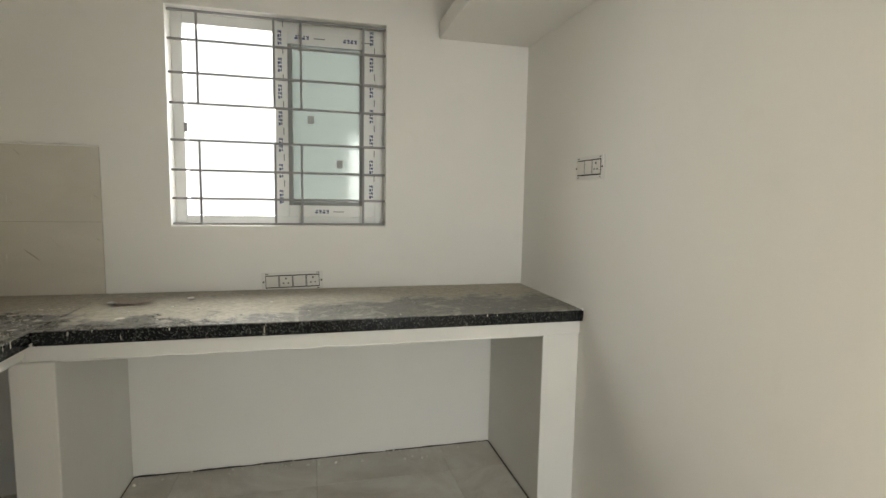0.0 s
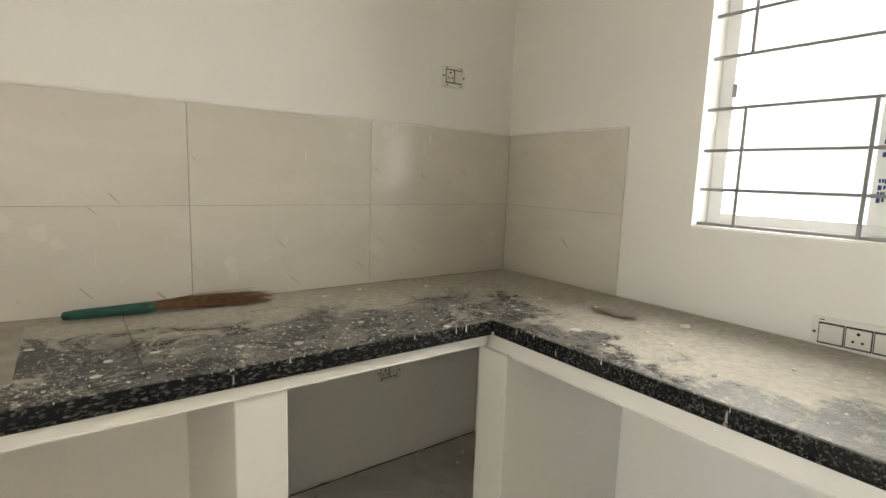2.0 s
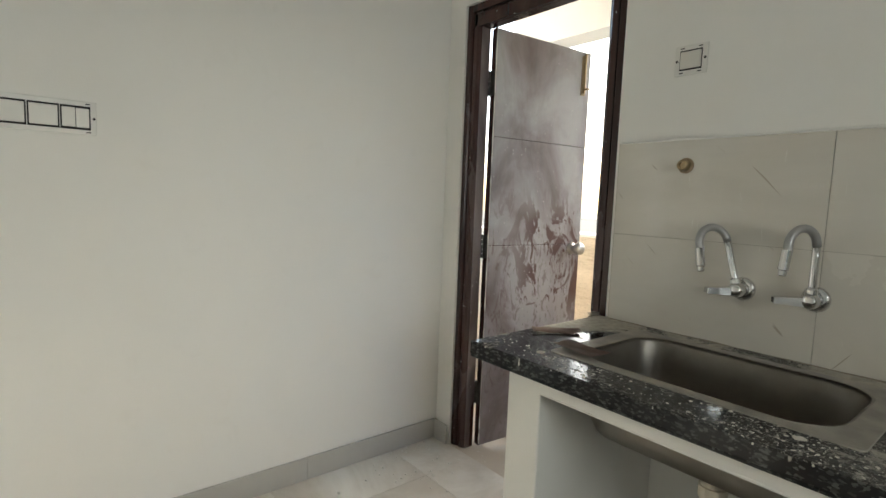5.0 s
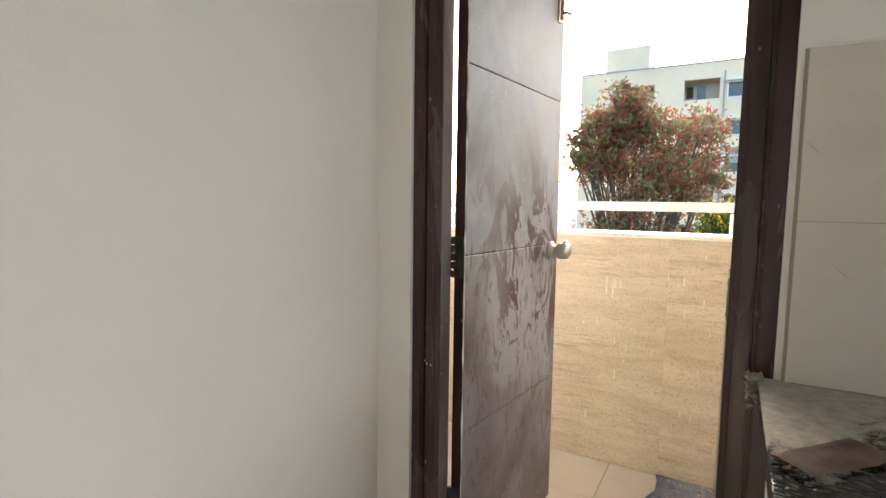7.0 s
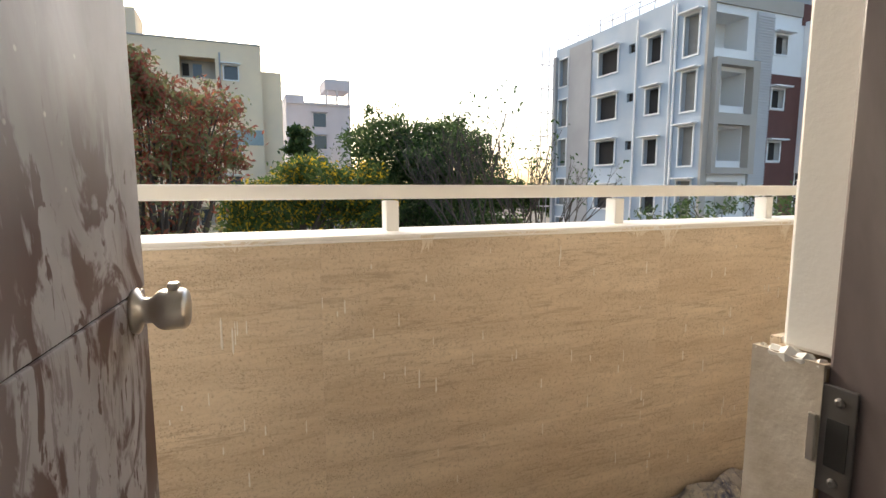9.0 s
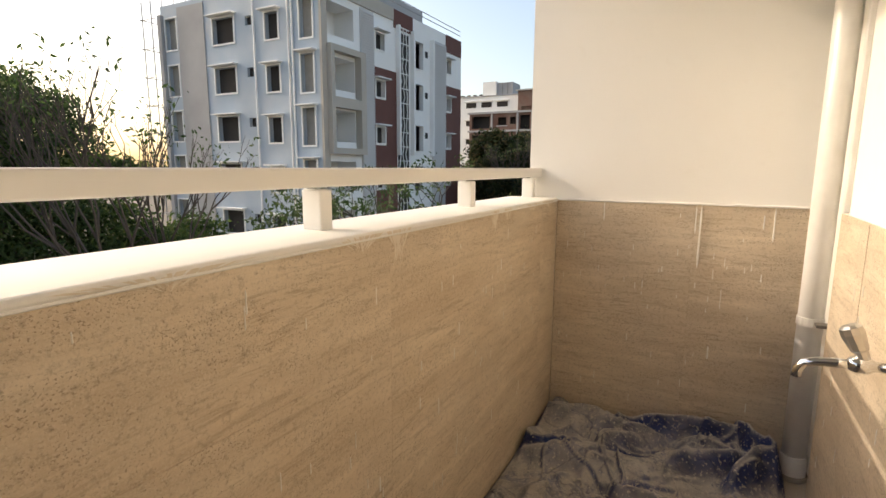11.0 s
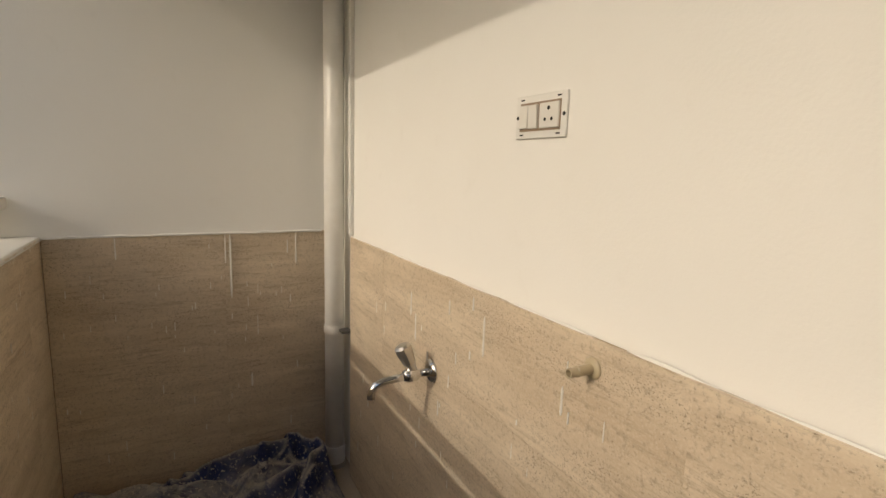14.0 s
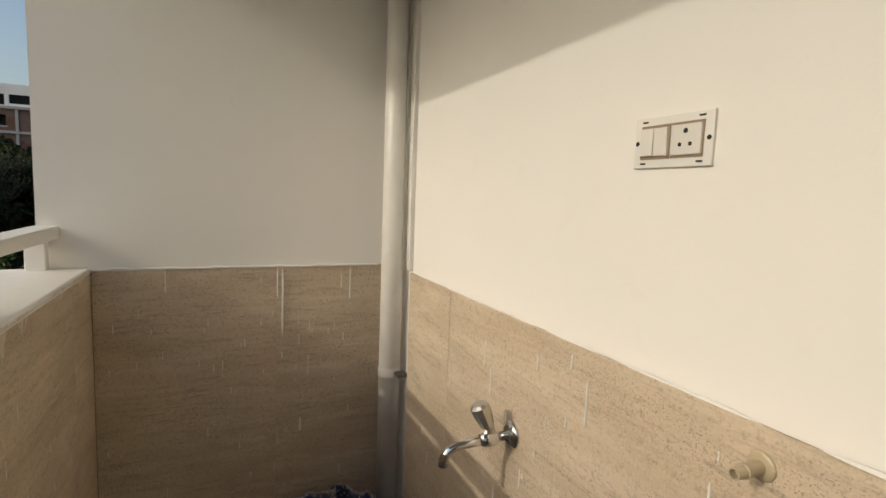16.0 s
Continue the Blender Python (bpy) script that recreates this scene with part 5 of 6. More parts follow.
# the apartment block with blue and white faces
CX0, CX1, CY0, CY1, CTOP = -34.9, -20.9, 20.6, 38.7, 11.8
block = thing("apartment_block", "unfinished five-storey apartment block with pale blue and white faces", "building")
rows = [0.0, -3.03, -6.06, -9.09, -12.12, -15.0]
south_holes, east_holes = [], []
for d in rows[:5]:
    south_holes += [(-34.4, -33.3, 8.9 + d, 10.9 + d), (-29.7, -27.8, 8.8 + d, 10.35 + d), (-26.8, -26.25, 9.65 + d, 10.2 + d), (-25.1, -24.05, 8.65 + d, 10.15 + d), (-22.35, -21.4, 8.45 + d, 10.6 + d)]
    east_holes += [(21.15, 23.7, 8.35 + d, 10.55 + d), (25.95, 26.95, 8.8 + d, 9.85 + d), (30.85, 32.1, 8.4 + d, 10.3 + d), (35.95, 36.75, 8.8 + d, 9.85 + d)]
part("south_wall", wall((CX0, CY0, GROUND), (CX1, CY0 + 0.3, CTOP), 1, south_holes), M_BLUE, block, "pale blue plastered wall")
part("east_wall", wall((CX1 - 0.3, CY0 + 0.3, GROUND), (CX1, CY1, CTOP), 0, east_holes), M_OFFWHITE, block, "white facade wall")
part("west_wall", box((CX0, CY0 + 0.3, GROUND), (CX0 + 0.3, CY1, CTOP)), M_CEMENT, block)
part("north_wall", box((CX0 + 0.3, CY1 - 0.3, GROUND), (CX1 - 0.3, CY1, CTOP)), M_CEMENT, block)
part("roof", box((CX0 + 0.3, CY0 + 0.3, CTOP - 0.6), (CX1 - 0.3, CY1 - 0.3, CTOP - 0.4)), M_CEMENT, block)
part("grey_bay", box((CX0 - 0.05, CY0 - 0.25, GROUND), (-33.0 - 2.0 + 0.4, CY0, CTOP - 0.6)), M_CEMENT, block)
part("cement_patch", wall((-33.1, CY0 - 0.06, GROUND), (-30.5, CY0 - 0.01, CTOP - 0.3), 1), M_CEMENT, block, "bare grey cement patch")
part("roof_band", box((CX1, CY0 - 0.05, 11.0), (CX1 + 0.12, 28.0, CTOP)), M_BEIGE, block, "beige roof band")
for x in (-26.0, -23.2, -22.9):
    part("downpipe", tube([(x, CY0 - 0.08, GROUND), (x, CY0 - 0.08, CTOP - 0.3)], 0.06, 6), M_OFFWHITE, block)
part("corner_band", box((CX1 + 0.002, CY0 - 0.04, GROUND), (CX1 + 0.16, CY0 + 0.45, CTOP - 0.8)), M_BEIGE, block)
part("beige_surround", wall((CX1 + 0.004, 20.95, 1.9), (CX1 + 0.5, 24.25, 8.1), 0, [(21.25, 23.75, 2.25, 4.6), (21.25, 23.75, 5.2, 7.75)]), M_BEIGE, block, "beige balcony surround")
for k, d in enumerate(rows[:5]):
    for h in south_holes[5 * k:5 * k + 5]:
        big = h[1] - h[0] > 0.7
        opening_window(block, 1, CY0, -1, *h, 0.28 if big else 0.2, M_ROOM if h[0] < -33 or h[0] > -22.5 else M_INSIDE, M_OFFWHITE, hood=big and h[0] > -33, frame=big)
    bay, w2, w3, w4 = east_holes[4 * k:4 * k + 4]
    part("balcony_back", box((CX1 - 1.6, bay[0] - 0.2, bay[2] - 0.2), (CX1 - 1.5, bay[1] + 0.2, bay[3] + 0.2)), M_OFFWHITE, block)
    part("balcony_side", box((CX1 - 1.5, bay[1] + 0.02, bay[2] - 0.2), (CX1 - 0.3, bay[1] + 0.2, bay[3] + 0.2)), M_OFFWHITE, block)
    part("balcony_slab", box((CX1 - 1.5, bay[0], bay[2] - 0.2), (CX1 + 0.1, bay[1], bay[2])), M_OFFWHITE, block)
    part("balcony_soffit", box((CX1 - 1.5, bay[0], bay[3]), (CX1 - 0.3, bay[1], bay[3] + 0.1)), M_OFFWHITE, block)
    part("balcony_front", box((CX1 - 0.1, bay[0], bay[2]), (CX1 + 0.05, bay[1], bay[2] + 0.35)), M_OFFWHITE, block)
    # doorway and vent depth is only a near-black sheet coloured as shade
    part("doorway", box((CX1 - 1.49, bay[0] + 0.35, bay[2]), (CX1 - 1.45, bay[0] + 1.1, bay[2] + 1.9)), M_INSIDE, block, "near-black sheet painting the doorway's shade")
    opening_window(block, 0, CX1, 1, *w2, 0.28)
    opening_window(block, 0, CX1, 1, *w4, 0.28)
    opening_window(block, 0, CX1, 1, *w3, 0.9, M_ROOM, hood=False)
    part("vent_hole", box((CX1 - 0.02, 32.45, w3[2] + 1.0), (CX1 + 0.02, 32.85, w3[2] + 1.45)), M_INSIDE, block)
for y0c, y1c in ((24.3, 25.65), (33.6, 35.7)):
    strip = part("ribbed_strip", box((CX1, y0c, GROUND), (CX1 + 0.1, y1c, CTOP - 0.9)), M_RIBBED, block, "ribbed grey cladding strip")
    slat = mesh_of(box((0, y0c, 0), (0.06, y1c, 0.075)), "slat", M_RIBBED)
    z = GROUND + 0.2
    while z < CTOP - 1.1:
        part("slat", slat, M_RIBBED, strip, m=pose(CX1 + 0.1, 0, z))
        z += 0.15
part("brown_cladding", wall((CX1, 25.75, GROUND), (CX1 + 0.06, 28.4, 7.65), 0, [h for h in [(25.8, 27.1, 8.65 + d, 10.0 + d) for d in rows[1:5]]]), M_REDBROWN, block, "red-brown clad panel")
part("brown_cladding", wall((CX1, 35.8, GROUND), (CX1 + 0.06, 38.6, 7.8), 0, [h for h in [(35.8, 36.9, 8.65 + d, 10.0 + d) for d in rows[1:5]]]), M_REDBROWN, block, "red-brown clad panel")
part("brown_cladding", box((CX1, 35.8, 10.45), (CX1 + 0.06, 38.6, CTOP)), M_REDBROWN, block, "red-brown clad panel")
part("brown_cladding", box((CX1, 28.1, 10.6), (CX1 + 0.05, 30.6, CTOP)), M_REDBROWN, block, "red-brown clad panel")
# flat near-black strip: the stairwell's shade is in its colour
part("stair_slot", box((CX1, 28.6, GROUND), (CX1 + 0.05, 30.0, 10.4)), M_INSIDE, block, "near-black strip painting the stair opening's shade")
bm = bmesh.new()
rnd = random.Random(5)
z = GROUND + 0.5
while z < 10:
    for k in range(3):
        y = 28.75 + 0.45 * k
        add_tube(bm, [(CX1 + 0.1, y, z), (CX1 + 0.1, y + rnd.uniform(-0.2, 0.2), z + 0.5), (CX1 + 0.1, y, z + 1.0)], 0.035, 5)
    add_box(bm, (CX1 + 0.06, 28.6, z + 1.0), (CX1 + 0.12, 30.0, z + 1.06))
    z += 1.02
part("stair_grille", bm, M_OFFWHITE, block, "ornamental stair grille")
for y in (28.35, 30.3, 33.2):
    part("white_fin", box((CX1, y, 2.0), (CX1 + 0.35, y + 0.18, CTOP - 1)), M_OFFWHITE, block)
part("penthouse", box((-28.0, 29.5, CTOP - 0.5), (-23.5, 36.5, 14.0)), M_CEMENT, block, "grey roof stair room")
bm = bmesh.new()
for z in (12.3, 12.65):
    add_tube(bm, [(CX0, CY0 + 0.15, z), (CX1 - 0.1, CY0 + 0.15, z), (CX1 - 0.1, CY1, z)], 0.03, 5)
for k in range(12):
    add_tube(bm, [(CX0 + 1.25 * k, CY0 + 0.15, CTOP), (CX0 + 1.25 * k, CY0 + 0.15, 12.65)], 0.03, 5)
part("roof_railing", bm, M_BARS, block, "thin steel roof railing")
bm = bmesh.new()
for x in (-36.3, -35.3):
    for y in (20.2, 22.5):
        add_tube(bm, [(x, y, GROUND), (x, y, 12.2)], 0.04, 5)
for k in range(10):
    z = GROUND + 1.9 * k + 1
    add_tube(bm, [(-36.5, 20.2, z), (-34.9, 20.2, z)], 0.035, 5)
    add_tube(bm, [(-36.3, 20.0, z), (-36.3, 22.7, z)], 0.035, 5)
tagged(part("scaffolding", bm, M_BARS), "thin steel scaffold beside the unfinished block", "scaffold")

# the cream block
cream = thing("apartment_block", "weathered cream apartment block with recessed balconies", "building")
AX = -48.0
holes = []
for z in (10.2, 7.1, 4.0, 0.9, -2.2, -5.3):
    holes += [(-7.1, -4.4, z, z + 1.7), (-3.75, -2.65, z + 0.05, z + 1.2), (-12.0, -9.5, z, z + 1.6)]
part("front_wall", wall((AX - 0.3, -16, GROUND), (AX, -0.75, 13.2), 0, holes), M_CREAM, cream)
part("side_wing", box((AX - 8, -0.75, GROUND), (AX - 0.8, 0.95, 11.3)), M_CREAM, cream)
part("block_body", box((AX - 9, -16, GROUND), (AX - 1.6, -0.75, 13.0)), M_CREAM, cream)
for h in holes:
    wide = h[1] - h[0] > 2
    opening_window(cream, 0, AX, 1, *h, 1.45 if wide else 0.2, M_BEIGE if wide else M_GLASSDARK, M_OFFWHITE, hood=not wide, frame=not wide)
    if wide:
        part("balcony_door", box((AX - 1.44, h[0] + 0.9, h[2]), (AX - 1.40, h[0] + 1.6, h[3] - 0.3)), M_GLASSDARK, cream)
        part("balcony_window", box((AX - 1.44, h[0] + 0.1, h[2] + 0.4), (AX - 1.40, h[0] + 0.6, h[3] - 0.3)), M_INSIDE, cream)
part("roof_slab", box((AX - 1.6, -16, 12.7), (AX - 0.3, -0.75, 13.0)), M_CEMENT, cream)
part("roof_room", box((AX - 5, -14, 13.0), (AX - 1, -10.2, 15.6)), M_CREAM, cream)
part("teal_sheet", box((AX, -3.4, 4.8), (AX + 0.06, -0.8, 6.1)), M_TEAL, cream, "faded teal balcony sheet")
part("wall_pipe", tube([(AX + 0.1, -4.05, GROUND), (AX + 0.1, -4.05, 12.4)], 0.07, 6), M_CEMENT, cream)
part("roof_edge", box((AX - 0.3, -16, 13.2), (AX + 0.08, -0.72, 13.32)), M_CEMENT, cream)

# the lilac block further off
far = thing("apartment_block", "pale lilac building with a roof tank frame, far off", "building")
BX = -75.0
part("block_body", box((BX - 8, 3.6, GROUND), (BX, 12.6, 13.0)), M_LILAC, far)
part("stepped_roof", box((BX - 6, 3.6, 13.0), (BX - 0.2, 6.1, 14.0)), M_LILAC, far)
part("tank_slab", box((BX - 5, 9.0, 14.9), (BX, 12.6, 16.4)), M_LILAC, far)
for y in (9.1, 10.6, 12.3):
    part("tank_post", box((BX - 0.4, y, 13.0), (BX - 0.1, y + 0.25, 14.9)), M_LILAC, far)
for z in (9.7, 6.6, 3.5, 0.4):
    opening_window(far, 0, BX, 1, 7.3, 9.05, z, z + 1.9, -0.02, M_GLASSDARK, M_LILAC)
part("front_band", box((BX, 3.6, 12.7), (BX + 0.3, 12.6, 13.0)), M_LILAC, far)

# the blocks at the end of the lane
end = thing("apartment_block", "distant white apartment block with rooftop rooms", "building")
part("block_body", box((-47, 77.5, GROUND), (-29.3, 90, 12.7)), M_OFFWHITE, end)
part("roof_room", box((-36.1, 78, 12.7), (-33.7, 82, 15.1)), M_OFFWHITE, end, "white roof room")
part("tank_room", box((-33.7, 78.4, 12.7), (-31.0, 82, 14.9)), M_CEMENT, end, "grey sheet-clad tank room")
for x in (-32.8, -31.9):
    part("tank_rib", box((x, 78.3, 12.7), (x + 0.12, 78.4, 14.9)), M_BARS, end)
part("roof_coping", box((-47, 77.3, 12.7), (-29.3, 77.7, 12.85)), M_CEMENT, end)
for k in range(9):
    part("roof_tank", turned([(0.0, 0), (0.38, 0), (0.4, 0.3), (0.2, 0.45), (0.0, 0.46)], (-46 + 1.15 * k, 79, 12.85), (0, 0, 1), 10), M_INSIDE, end, "black roof water tank")
for z in (10.95, 8.0, 5.0):
    for x0w, x1w in ((-45.6, -44.0), (-42.9, -41.4), (-38.9, -37.0), (-36.1, -34.2), (-33.3, -31.4)):
        opening_window(end, 1, 77.5, -1, x0w, x1w, z, z + 0.85, -0.02, M_INSIDE, M_OFFWHITE)
shell = thing("unfinished_building", "bare red brick building shell with dark window openings", "building")
storey = [(-37.0, -33.8, 7.4, 9.35), (-32.4, -30.9, 7.8, 9.1), (-30.3, -29.3, 8.0, 9.1), (-28.6, -27.0, 7.0, 9.35), (-25.4, -23.7, 7.7, 9.0)]
gaps = [(u0, u1, v0 + d, v1 + d) for d in (0.0, -3.0, -6.0) for u0, u1, v0, v1 in storey]
part("front_wall", wall((-37.4, 75.7, GROUND), (-20.5, 76.0, 9.7), 1, gaps), M_BRICK, shell)
# one near-black sheet carries the shade of the rooms behind
part("inner_wall", box((-37.2, 76.9, GROUND), (-20.7, 77.1, 9.6)), M_INSIDE, shell, "near-black sheet painting the rooms' shade")
part("side_wall", box((-37.4, 76.0, GROUND), (-37.2, 77.1, 9.6)), M_BRICK, shell)
for z in (9.7, 6.8, 3.8):
    part("floor_slab", box((-37.6, 75.4, z), (-20.3, 77.1, z + 0.3)), M_CEMENT, shell, "grey concrete floor slab")
for x in (-33.4, -29.0, -26.6, -22.6):
    part("column", box((x - 0.15, 75.55, GROUND), (x + 0.15, 75.7, 9.7)), M_CEMENT, shell)
part("brick_tower", wall((-29.2, 76.2, 10.0), (-25.6, 76.5, 13.1), 1, [(-28.6, -26.4, 10.0, 10.7)]), M_BRICK, shell, "red brick stair tower")
part("tower_body", box((-29.0, 76.6, 10.0), (-25.8, 79, 13.0)), M_BRICK, shell)
part("tower_roof", box((-29.5, 75.9, 13.1), (-25.4, 79, 13.3)), M_CEMENT, shell)
part("top_storey", wall((-25.5, 76.2, 10.0), (-20.5, 76.5, 12.7), 1, [(-25.0, -23.9, 10.2, 11.5), (-23.5, -20.9, 10.4, 11.5)]), M_OFFWHITE, shell, "white upper storey under construction")
part("top_storey_back", box((-25.5, 77.4, 10.0), (-20.5, 77.6, 12.6)), M_INSIDE, shell)
for k in range(3):
    part("frame_sill", box((storey[1 + 3 * (k % 2)][0] - 0.15, 75.6, storey[1 + 3 * (k % 2)][2] - 0.15 - 3.0 * (k // 2)), (storey[1 + 3 * (k % 2)][1] + 0.15, 75.7, storey[1 + 3 * (k % 2)][2] - 3.0 * (k // 2))), M_CEMENT, shell)


# ---- trees ----
def leaf_mesh(name, centers, sizes, mat, rng, droop=0.3):
    """Many small leaves: two triangles each, turned at random."""
    c = np.asarray(centers, float)
    n = len(c)
    d = rng.normal(size=(n, 3))
    d[:, 2] -= droop
    d /= np.linalg.norm(d, axis=1)[:, None]
    e = np.cross(d, rng.normal(size=(n, 3)))
    e /= np.linalg.norm(e, axis=1)[:, None]
    s = np.asarray(sizes, float)[:, None]
    f = np.cross(d, e) * s * 0.12
    v = np.stack([c - d * s, c - e * s * 0.38 + f, c + d * s, c + e * s * 0.38 + f], 1).reshape(-1, 3)
    idx = np.arange(n)[:, None] * 4
    faces = np.concatenate([idx + [0, 1, 2], idx + [0, 2, 3]])
    me = bpy.data.meshes.new(name)
    me.from_pydata(v.tolist(), [], faces.tolist())
    me.materials.append(mat)
    return me


def tree(name, label, at, lobes, leaves, size, mat, seed, clumps=60, trunk=0.16, category="tree"):
    """lobes: (x, y, z, rx, ry, rz) from the foot; the leaves sit in clumps near the lobes' surface."""
    rng = np.random.default_rng(seed)
    t = thing(name, label, category, pose(*at))
    centers, sizes, limbs = [], [], []
    per = leaves // (clumps * len(lobes))
    for lx, ly, lz, rx, ry, rz in lobes:
        for _ in range(clumps):
            d = rng.normal(size=3)
            d /= np.linalg.norm(d)
            k = rng.uniform(0.45, 1.05)
            c = np.array((lx, ly, lz)) + d * k * np.array((rx, ry, rz))
            spread = 0.16 * (rx + ry + rz) / 3 * rng.uniform(0.7, 1.5)
            centers.append(c + rng.normal(size=(per, 3)) * spread * (1, 1, 0.6))
            sizes.append(rng.uniform(0.6, 1.3, per) * size)
            if rng.random() < 0.22:
                limbs.append(c)
    part("crown", leaf_mesh("crown", np.concatenate(centers), np.concatenate(sizes), mat, rng), mat, t)
    bm = bmesh.new()
    fork = Vector((0, 0, lobes[0][2] * 0.55))
    add_tube(bm, [(0, 0, -0.1), (0.05, 0.03, fork.z * 0.5), fork], [trunk * 1.3, trunk, trunk * 0.8], 8)
    for c in limbs:
        mid = fork.lerp(Vector(c), 0.5) + Vector(rng.normal(size=3) * 0.15)
        add_tube(bm, [fork, mid, Vector(c)], [trunk * 0.45, trunk * 0.25, trunk * 0.07], 5)
    part("trunk", bm, M_BARK, t)
    return t


G = -GROUND
tree("tree", "tall tree with dry red-brown pods among green leaves", (-13.2, -4.9, GROUND), [(0, 0, G + 1.0, 1.5, 1.3, 1.9), (0.1, 0.4, G - 1.6, 1.9, 2.0, 1.7), (0.1, -1.0, G + 2.6, 0.9, 0.9, 1.0), (0.3, 0.5, G - 4.2, 1.7, 1.9, 1.5), (0.1, 1.0, G + 2.3, 1.2, 1.1, 1.3), (0.1, -0.4, G + 3.4, 0.8, 0.8, 0.9)], 26000, 0.085, M_LEAFRED, 1, 90)
tree("tree", "broad green tree with fine feathery leaves", (-18.6, 3.1, GROUND), [(0, -0.7, G + 2.4, 1.9, 1.9, 1.7), (0.2, 1.6, G + 2.0, 1.7, 1.7, 1.6), (0.5, 0.2, G - 0.6, 2.4, 2.8, 1.6)], 46000, 0.09, M_LEAF, 2, 120)
tree("tree", "bushy green tree with clusters of yellow flowers", (-16.2, -1.5, GROUND), [(0, 0.6, G + 1.1, 1.2, 1.3, 1.0), (0.2, -0.9, G + 0.3, 1.2, 1.3, 1.0), (0, 2.0, G + 0.9, 1.2, 1.2, 1.0), (0.4, 0.4, G - 1.3, 1.5, 2.9, 1.5)], 40000, 0.08, M_LEAFYEL, 3, 90)
tree("tree", "dark green bushy trees in a row below the balcony", (-17.5, 1.0, GROUND), [(0, -5.5, G - 2.2, 1.6, 2.4, 1.9), (0.5, 1.0, G - 2.6, 1.6, 2.6, 2.0), (0.6, 5.0, G - 2.0, 1.6, 2.4, 2.0), (0.4, 8.0, G - 2.6, 1.4, 2.0, 1.8)], 44000, 0.11, M_LEAFDARK, 4, 110)
tree("tree", "grey-green slim tree beside the cream block", (-42, 1.6, GROUND), [(0, 0, G + 3.2, 1.0, 0.9, 3.2), (0, 0.6, G - 0.5, 1.4, 1.3, 2.2)], 5000, 0.28, M_LEAFDARK, 5, 40)
for k, (x, y, s) in enumerate(((-16.5, 43, 0.94), (-14, 46, 0.88), (-20.5, 46, 1.10), (-11.5, 43, 0.9), (-17, 51, 1.1), (-22.5, 50, 1.1), (-20.5, 55, 1.15), (-15, 38, 0.72), (-18.6, 40.5, 0.8))):
    tree("tree", "dark leafy tree at the end of the lane", (x, y, GROUND), [(0, 0, (G + 1.6) * s, 2.4, 2.4, 2.1), (0, 0.6, (G - 1.8) * s, 2.8, 2.8, 2.4)], 9000, 0.27, M_LEAFSHADE, 6 + k, 60)
tree("tree", "leafy trees closing the view behind the buildings", (-62, 14, GROUND), [(0, 0, G - 0.5, 3.5, 5, 2.6), (0, 9, G - 0.5, 3.5, 5, 2.4), (0, 17, G - 0.3, 3.5, 5, 2.6), (0, 26, G - 0.5, 3.5, 5, 2.6)], 12000, 0.5, M_LEAFDARK, 15, 60)


def bare_tree(label, at, height, spread, seed, leafy, up=0.75, levels=5, girth=0.13, leaf=M_LEAFSPARSE, size=1.0, keep=0.58):
    rng = random.Random(seed)
    t = thing("tree", label, "tree", pose(*at))
    bm = bmesh.new()
    tips = []

    def grow(p, d, length, r, level):
        q = p + d * length
        bend = p.lerp(q, 0.5) + Vector([rng.uniform(-1, 1) * length * 0.07 for _ in range(3)])
        add_tube(bm, [p, bend, q], [r, r * 0.8, r * 0.62], 5, False)
        if level == 0:
            tips.append(q)
            return
        for _ in range(3 if level > 2 else 2):
            turn = Vector((rng.uniform(-1, 1), rng.uniform(-1, 1), rng.uniform(-0.2, up))) * spread
            grow(q, (d + turn).normalized(), length * rng.uniform(0.6, 0.85), r * keep, level - 1)
    grow(Vector((0, 0, -0.1)), Vector((0, 0, 1)), height * 0.4, girth, levels)
    part("limb", bm, M_BARK, t)
    nr = np.random.default_rng(seed)
    pts = np.array([tuple(p) for p in tips])
    pts = np.repeat(pts, leafy, 0) + nr.normal(size=(len(pts) * leafy, 3)) * 0.13
    part("crown", leaf_mesh("crown", pts, nr.uniform(0.05, 0.1, len(pts)) * size, leaf, nr), leaf, t, "sparse leaves")


bare_tree("nearly bare tree with thin upright grey branches", (-13.0, 5.0, GROUND), 7.0, 0.5, 8, 2, up=0.95, levels=6, girth=0.13, leaf=M_LEAF, keep=0.62)
bare_tree("bare brown twiggy tree at the end of the lane", (-15.5, 41.0, GROUND), 8.6, 0.55, 12, 3, up=0.8, levels=6, girth=0.4)
bare_tree("spreading bare tree with thin crooked branches", (-9.6, 9.2, GROUND), 6.4, 0.95, 9, 16, up=0.22, levels=6, girth=0.26, leaf=M_LEAF, size=1.1)

# ---- tiles last ----
dado_w = structure("tile_backing_west", wall((0.0, -2.565, COUNTER), (0.003, 0, 1.435), 0), M_GROUT, "cream wall tiles behind the kitchen worktop", "wall tiles")
tiles(dado_w, (0.009, 0, 0), (0, 1, 0), (0, 0, 1), [-2.56, -1.951, -1.331, -0.711, -0.01], [COUNTER, 1.127, 1.435], 0.008, M_WTILE, gap=0.0014)
dado_n = structure("tile_backing_north", wall((0.0, -0.003, COUNTER), (0.615, 0, 1.435), 1), M_GROUT, "cream wall tiles in the kitchen corner", "wall tiles")
tiles(dado_n, (0, -0.009, 0), (1, 0, 0), (0, 0, 1), [0.009, 0.616], [COUNTER, 1.127, 1.435], 0.008, M_WTILE, gap=0.0014)
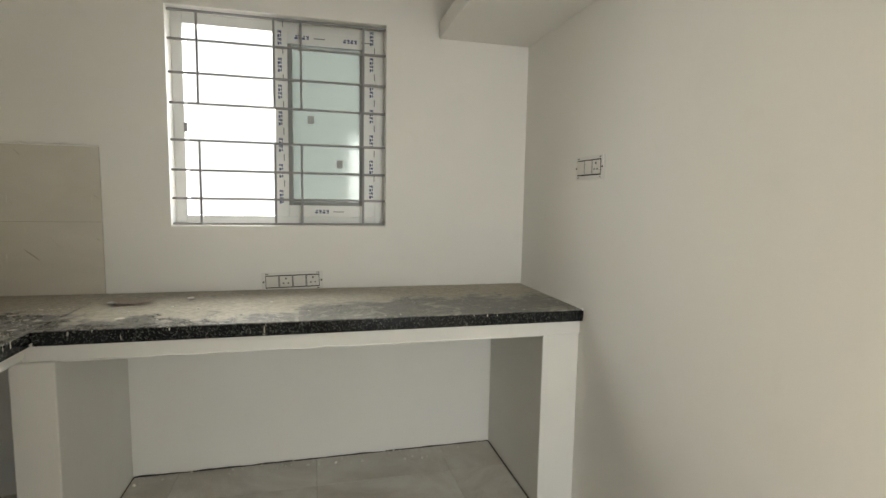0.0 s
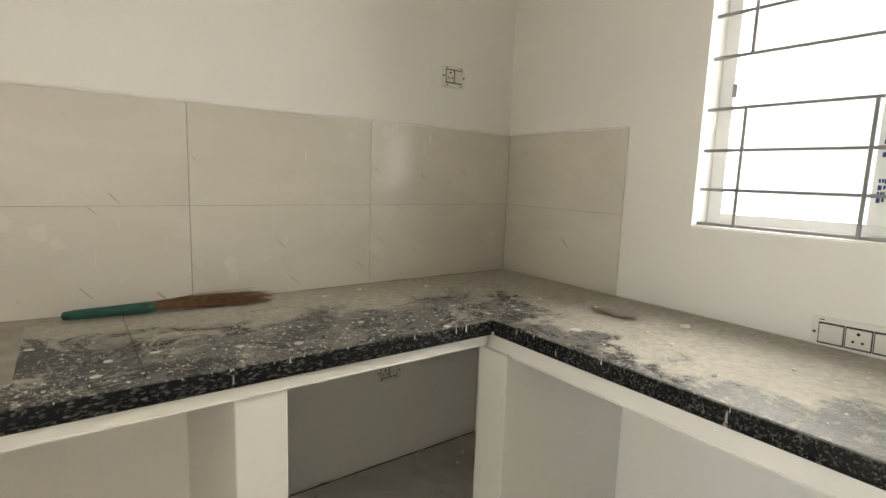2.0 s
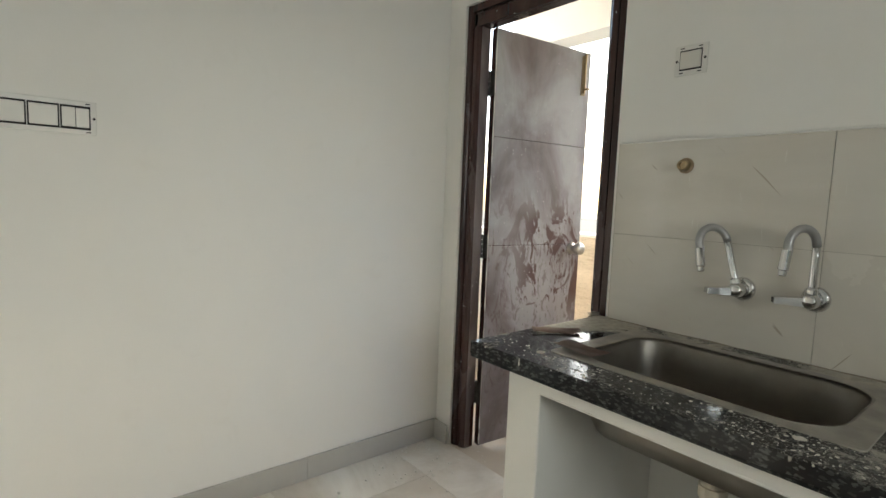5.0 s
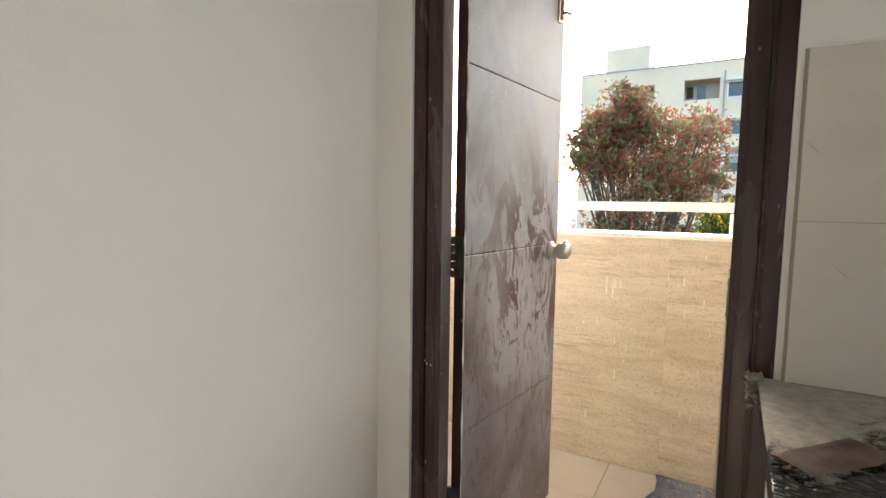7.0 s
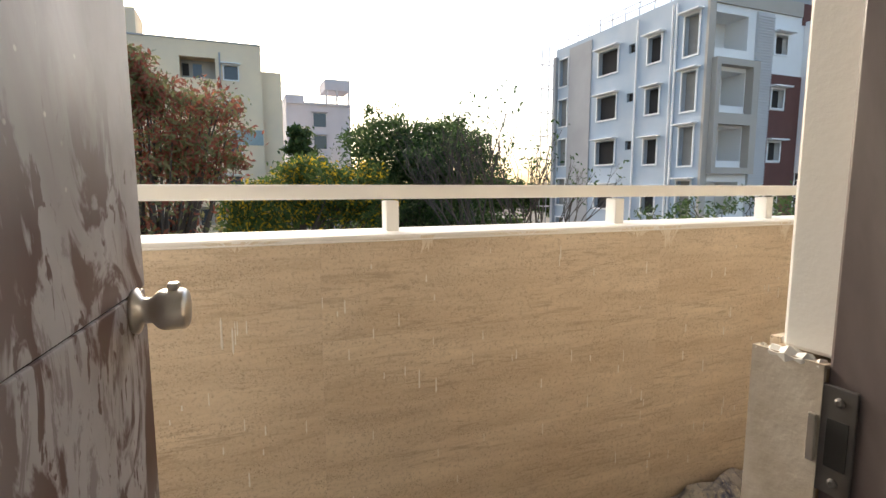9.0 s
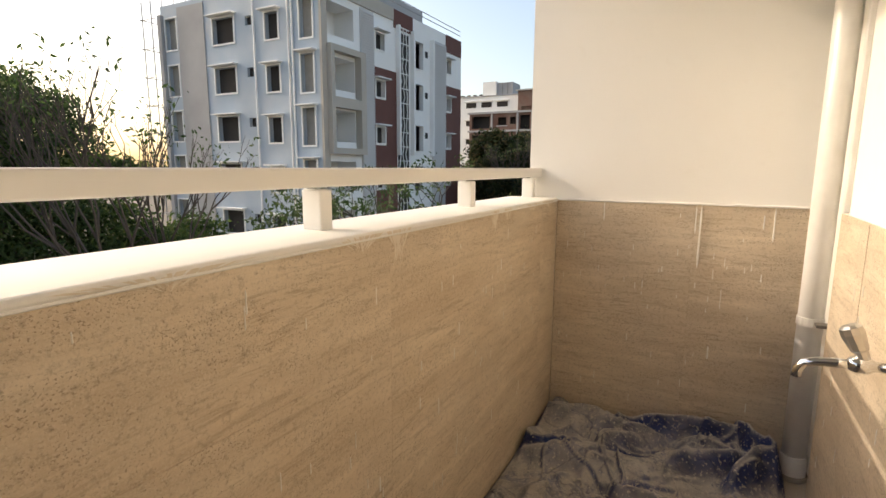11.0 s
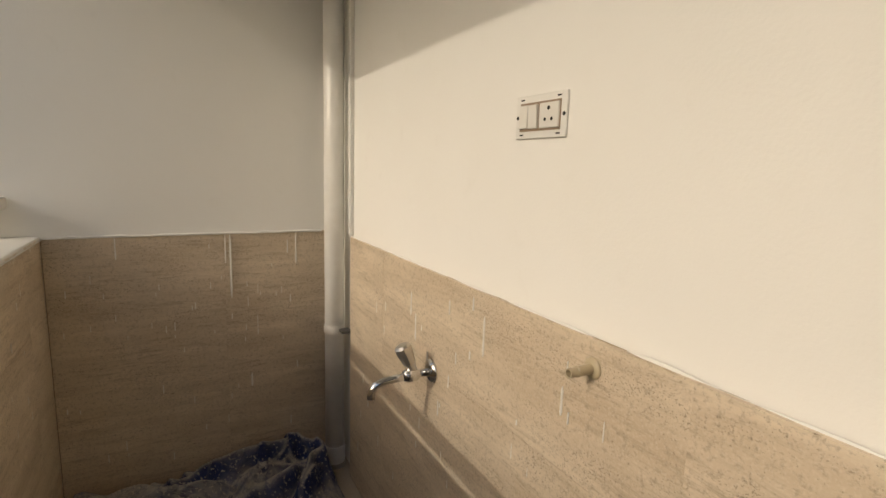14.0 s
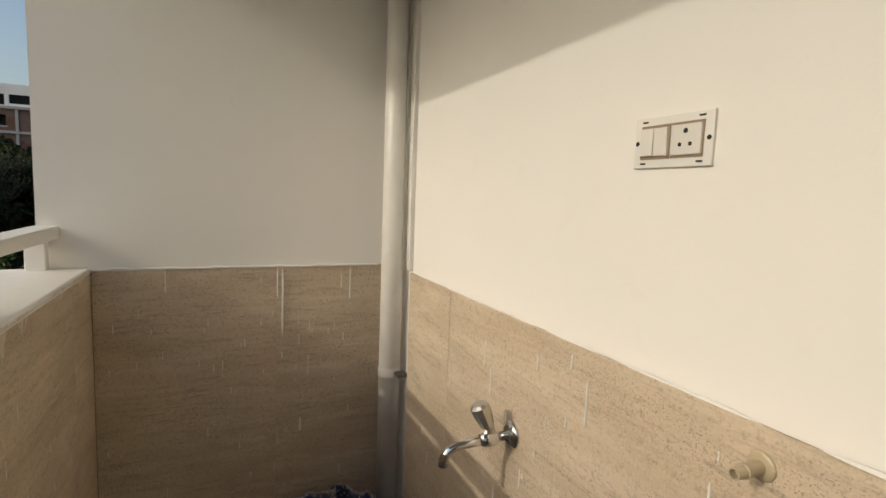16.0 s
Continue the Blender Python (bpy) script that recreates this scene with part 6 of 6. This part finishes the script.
tiles(floor, (0, 0, 0), (1, 0, 0), (0, 1, 0), [0.0, 0.27, 0.87, 1.47, 2.07, EAST], [SOUTH, -3.24, -2.64, -2.04, -1.44, -0.84, -0.24, 0], 0.008, M_FLOOR, "floor_tile", 0.002)
tiles(balcony_floor, (0, 0, BFLOOR), (1, 0, 0), (0, 1, 0), [PAR, -0.9, -0.3, OUT], [SOUTH_END, -3.7, -3.1, -2.5, -1.9, -1.3, -0.7, NORTH], 0.008, M_BFLOOR, "floor_tile", 0.002)
LEVELS = [BFLOOR, 0.135, 0.435 + 0.3, DADO_TOP]
dado_p = structure("tile_backing_parapet", box((PAR - 0.013, SOUTH_END, BFLOOR), (PAR - 0.003, NORTH, 1.012)), M_BGROUT, "sandstone-patterned tiles on the parapet", "wall tiles")
tiles(dado_p, (PAR, 0, 0), (0, 1, 0), (0, 0, 1), [SOUTH_END, -4.094, -2.894, -1.694, -0.494, NORTH], LEVELS, 0.009, M_BTILE, gap=STONE_GAP)
dado_e = structure("tile_backing_end", box((PAR, NORTH + 0.003, BFLOOR), (OUT, NORTH + 0.013, 1.012)), M_BGROUT, "sandstone-patterned tiles on the end wall", "wall tiles")
tiles(dado_e, (0, NORTH, 0), (1, 0, 0), (0, 0, 1), [PAR + 0.003, -0.625, OUT], [BFLOOR, 0.115, 0.415, DADO_TOP], 0.009, M_BTILE, gap=STONE_GAP)
dado_k = structure("tile_backing_kitchen_wall", box((DADO + 0.003, -2.620, BFLOOR), (OUT, -0.5, 1.012)), M_BGROUT, "sandstone-patterned tiles on the sunlit wall", "wall tiles")
tiles(dado_k, (DADO, 0, 0), (0, -1, 0), (0, 0, 1), [0.5, 0.866, 2.066, 2.622], [BFLOOR, 0.135, 0.735, DADO_TOP], 0.009, M_BTILE, gap=STONE_GAP)
reveal = structure("tile_backing_reveal", box((-0.151, -2.660, BFLOOR), (-0.0905, DOOR_Y1 - 0.002, 1.016)), M_BGROUT, "broken tile edge beside the door frame", "wall tiles")
tiles(reveal, (0, -2.6635, 0), (1, 0, 0), (0, 0, 1), [-0.153, -0.0906], [BFLOOR, 0.735, DADO_TOP], 0.009, M_SMEARED, gap=STONE_GAP)
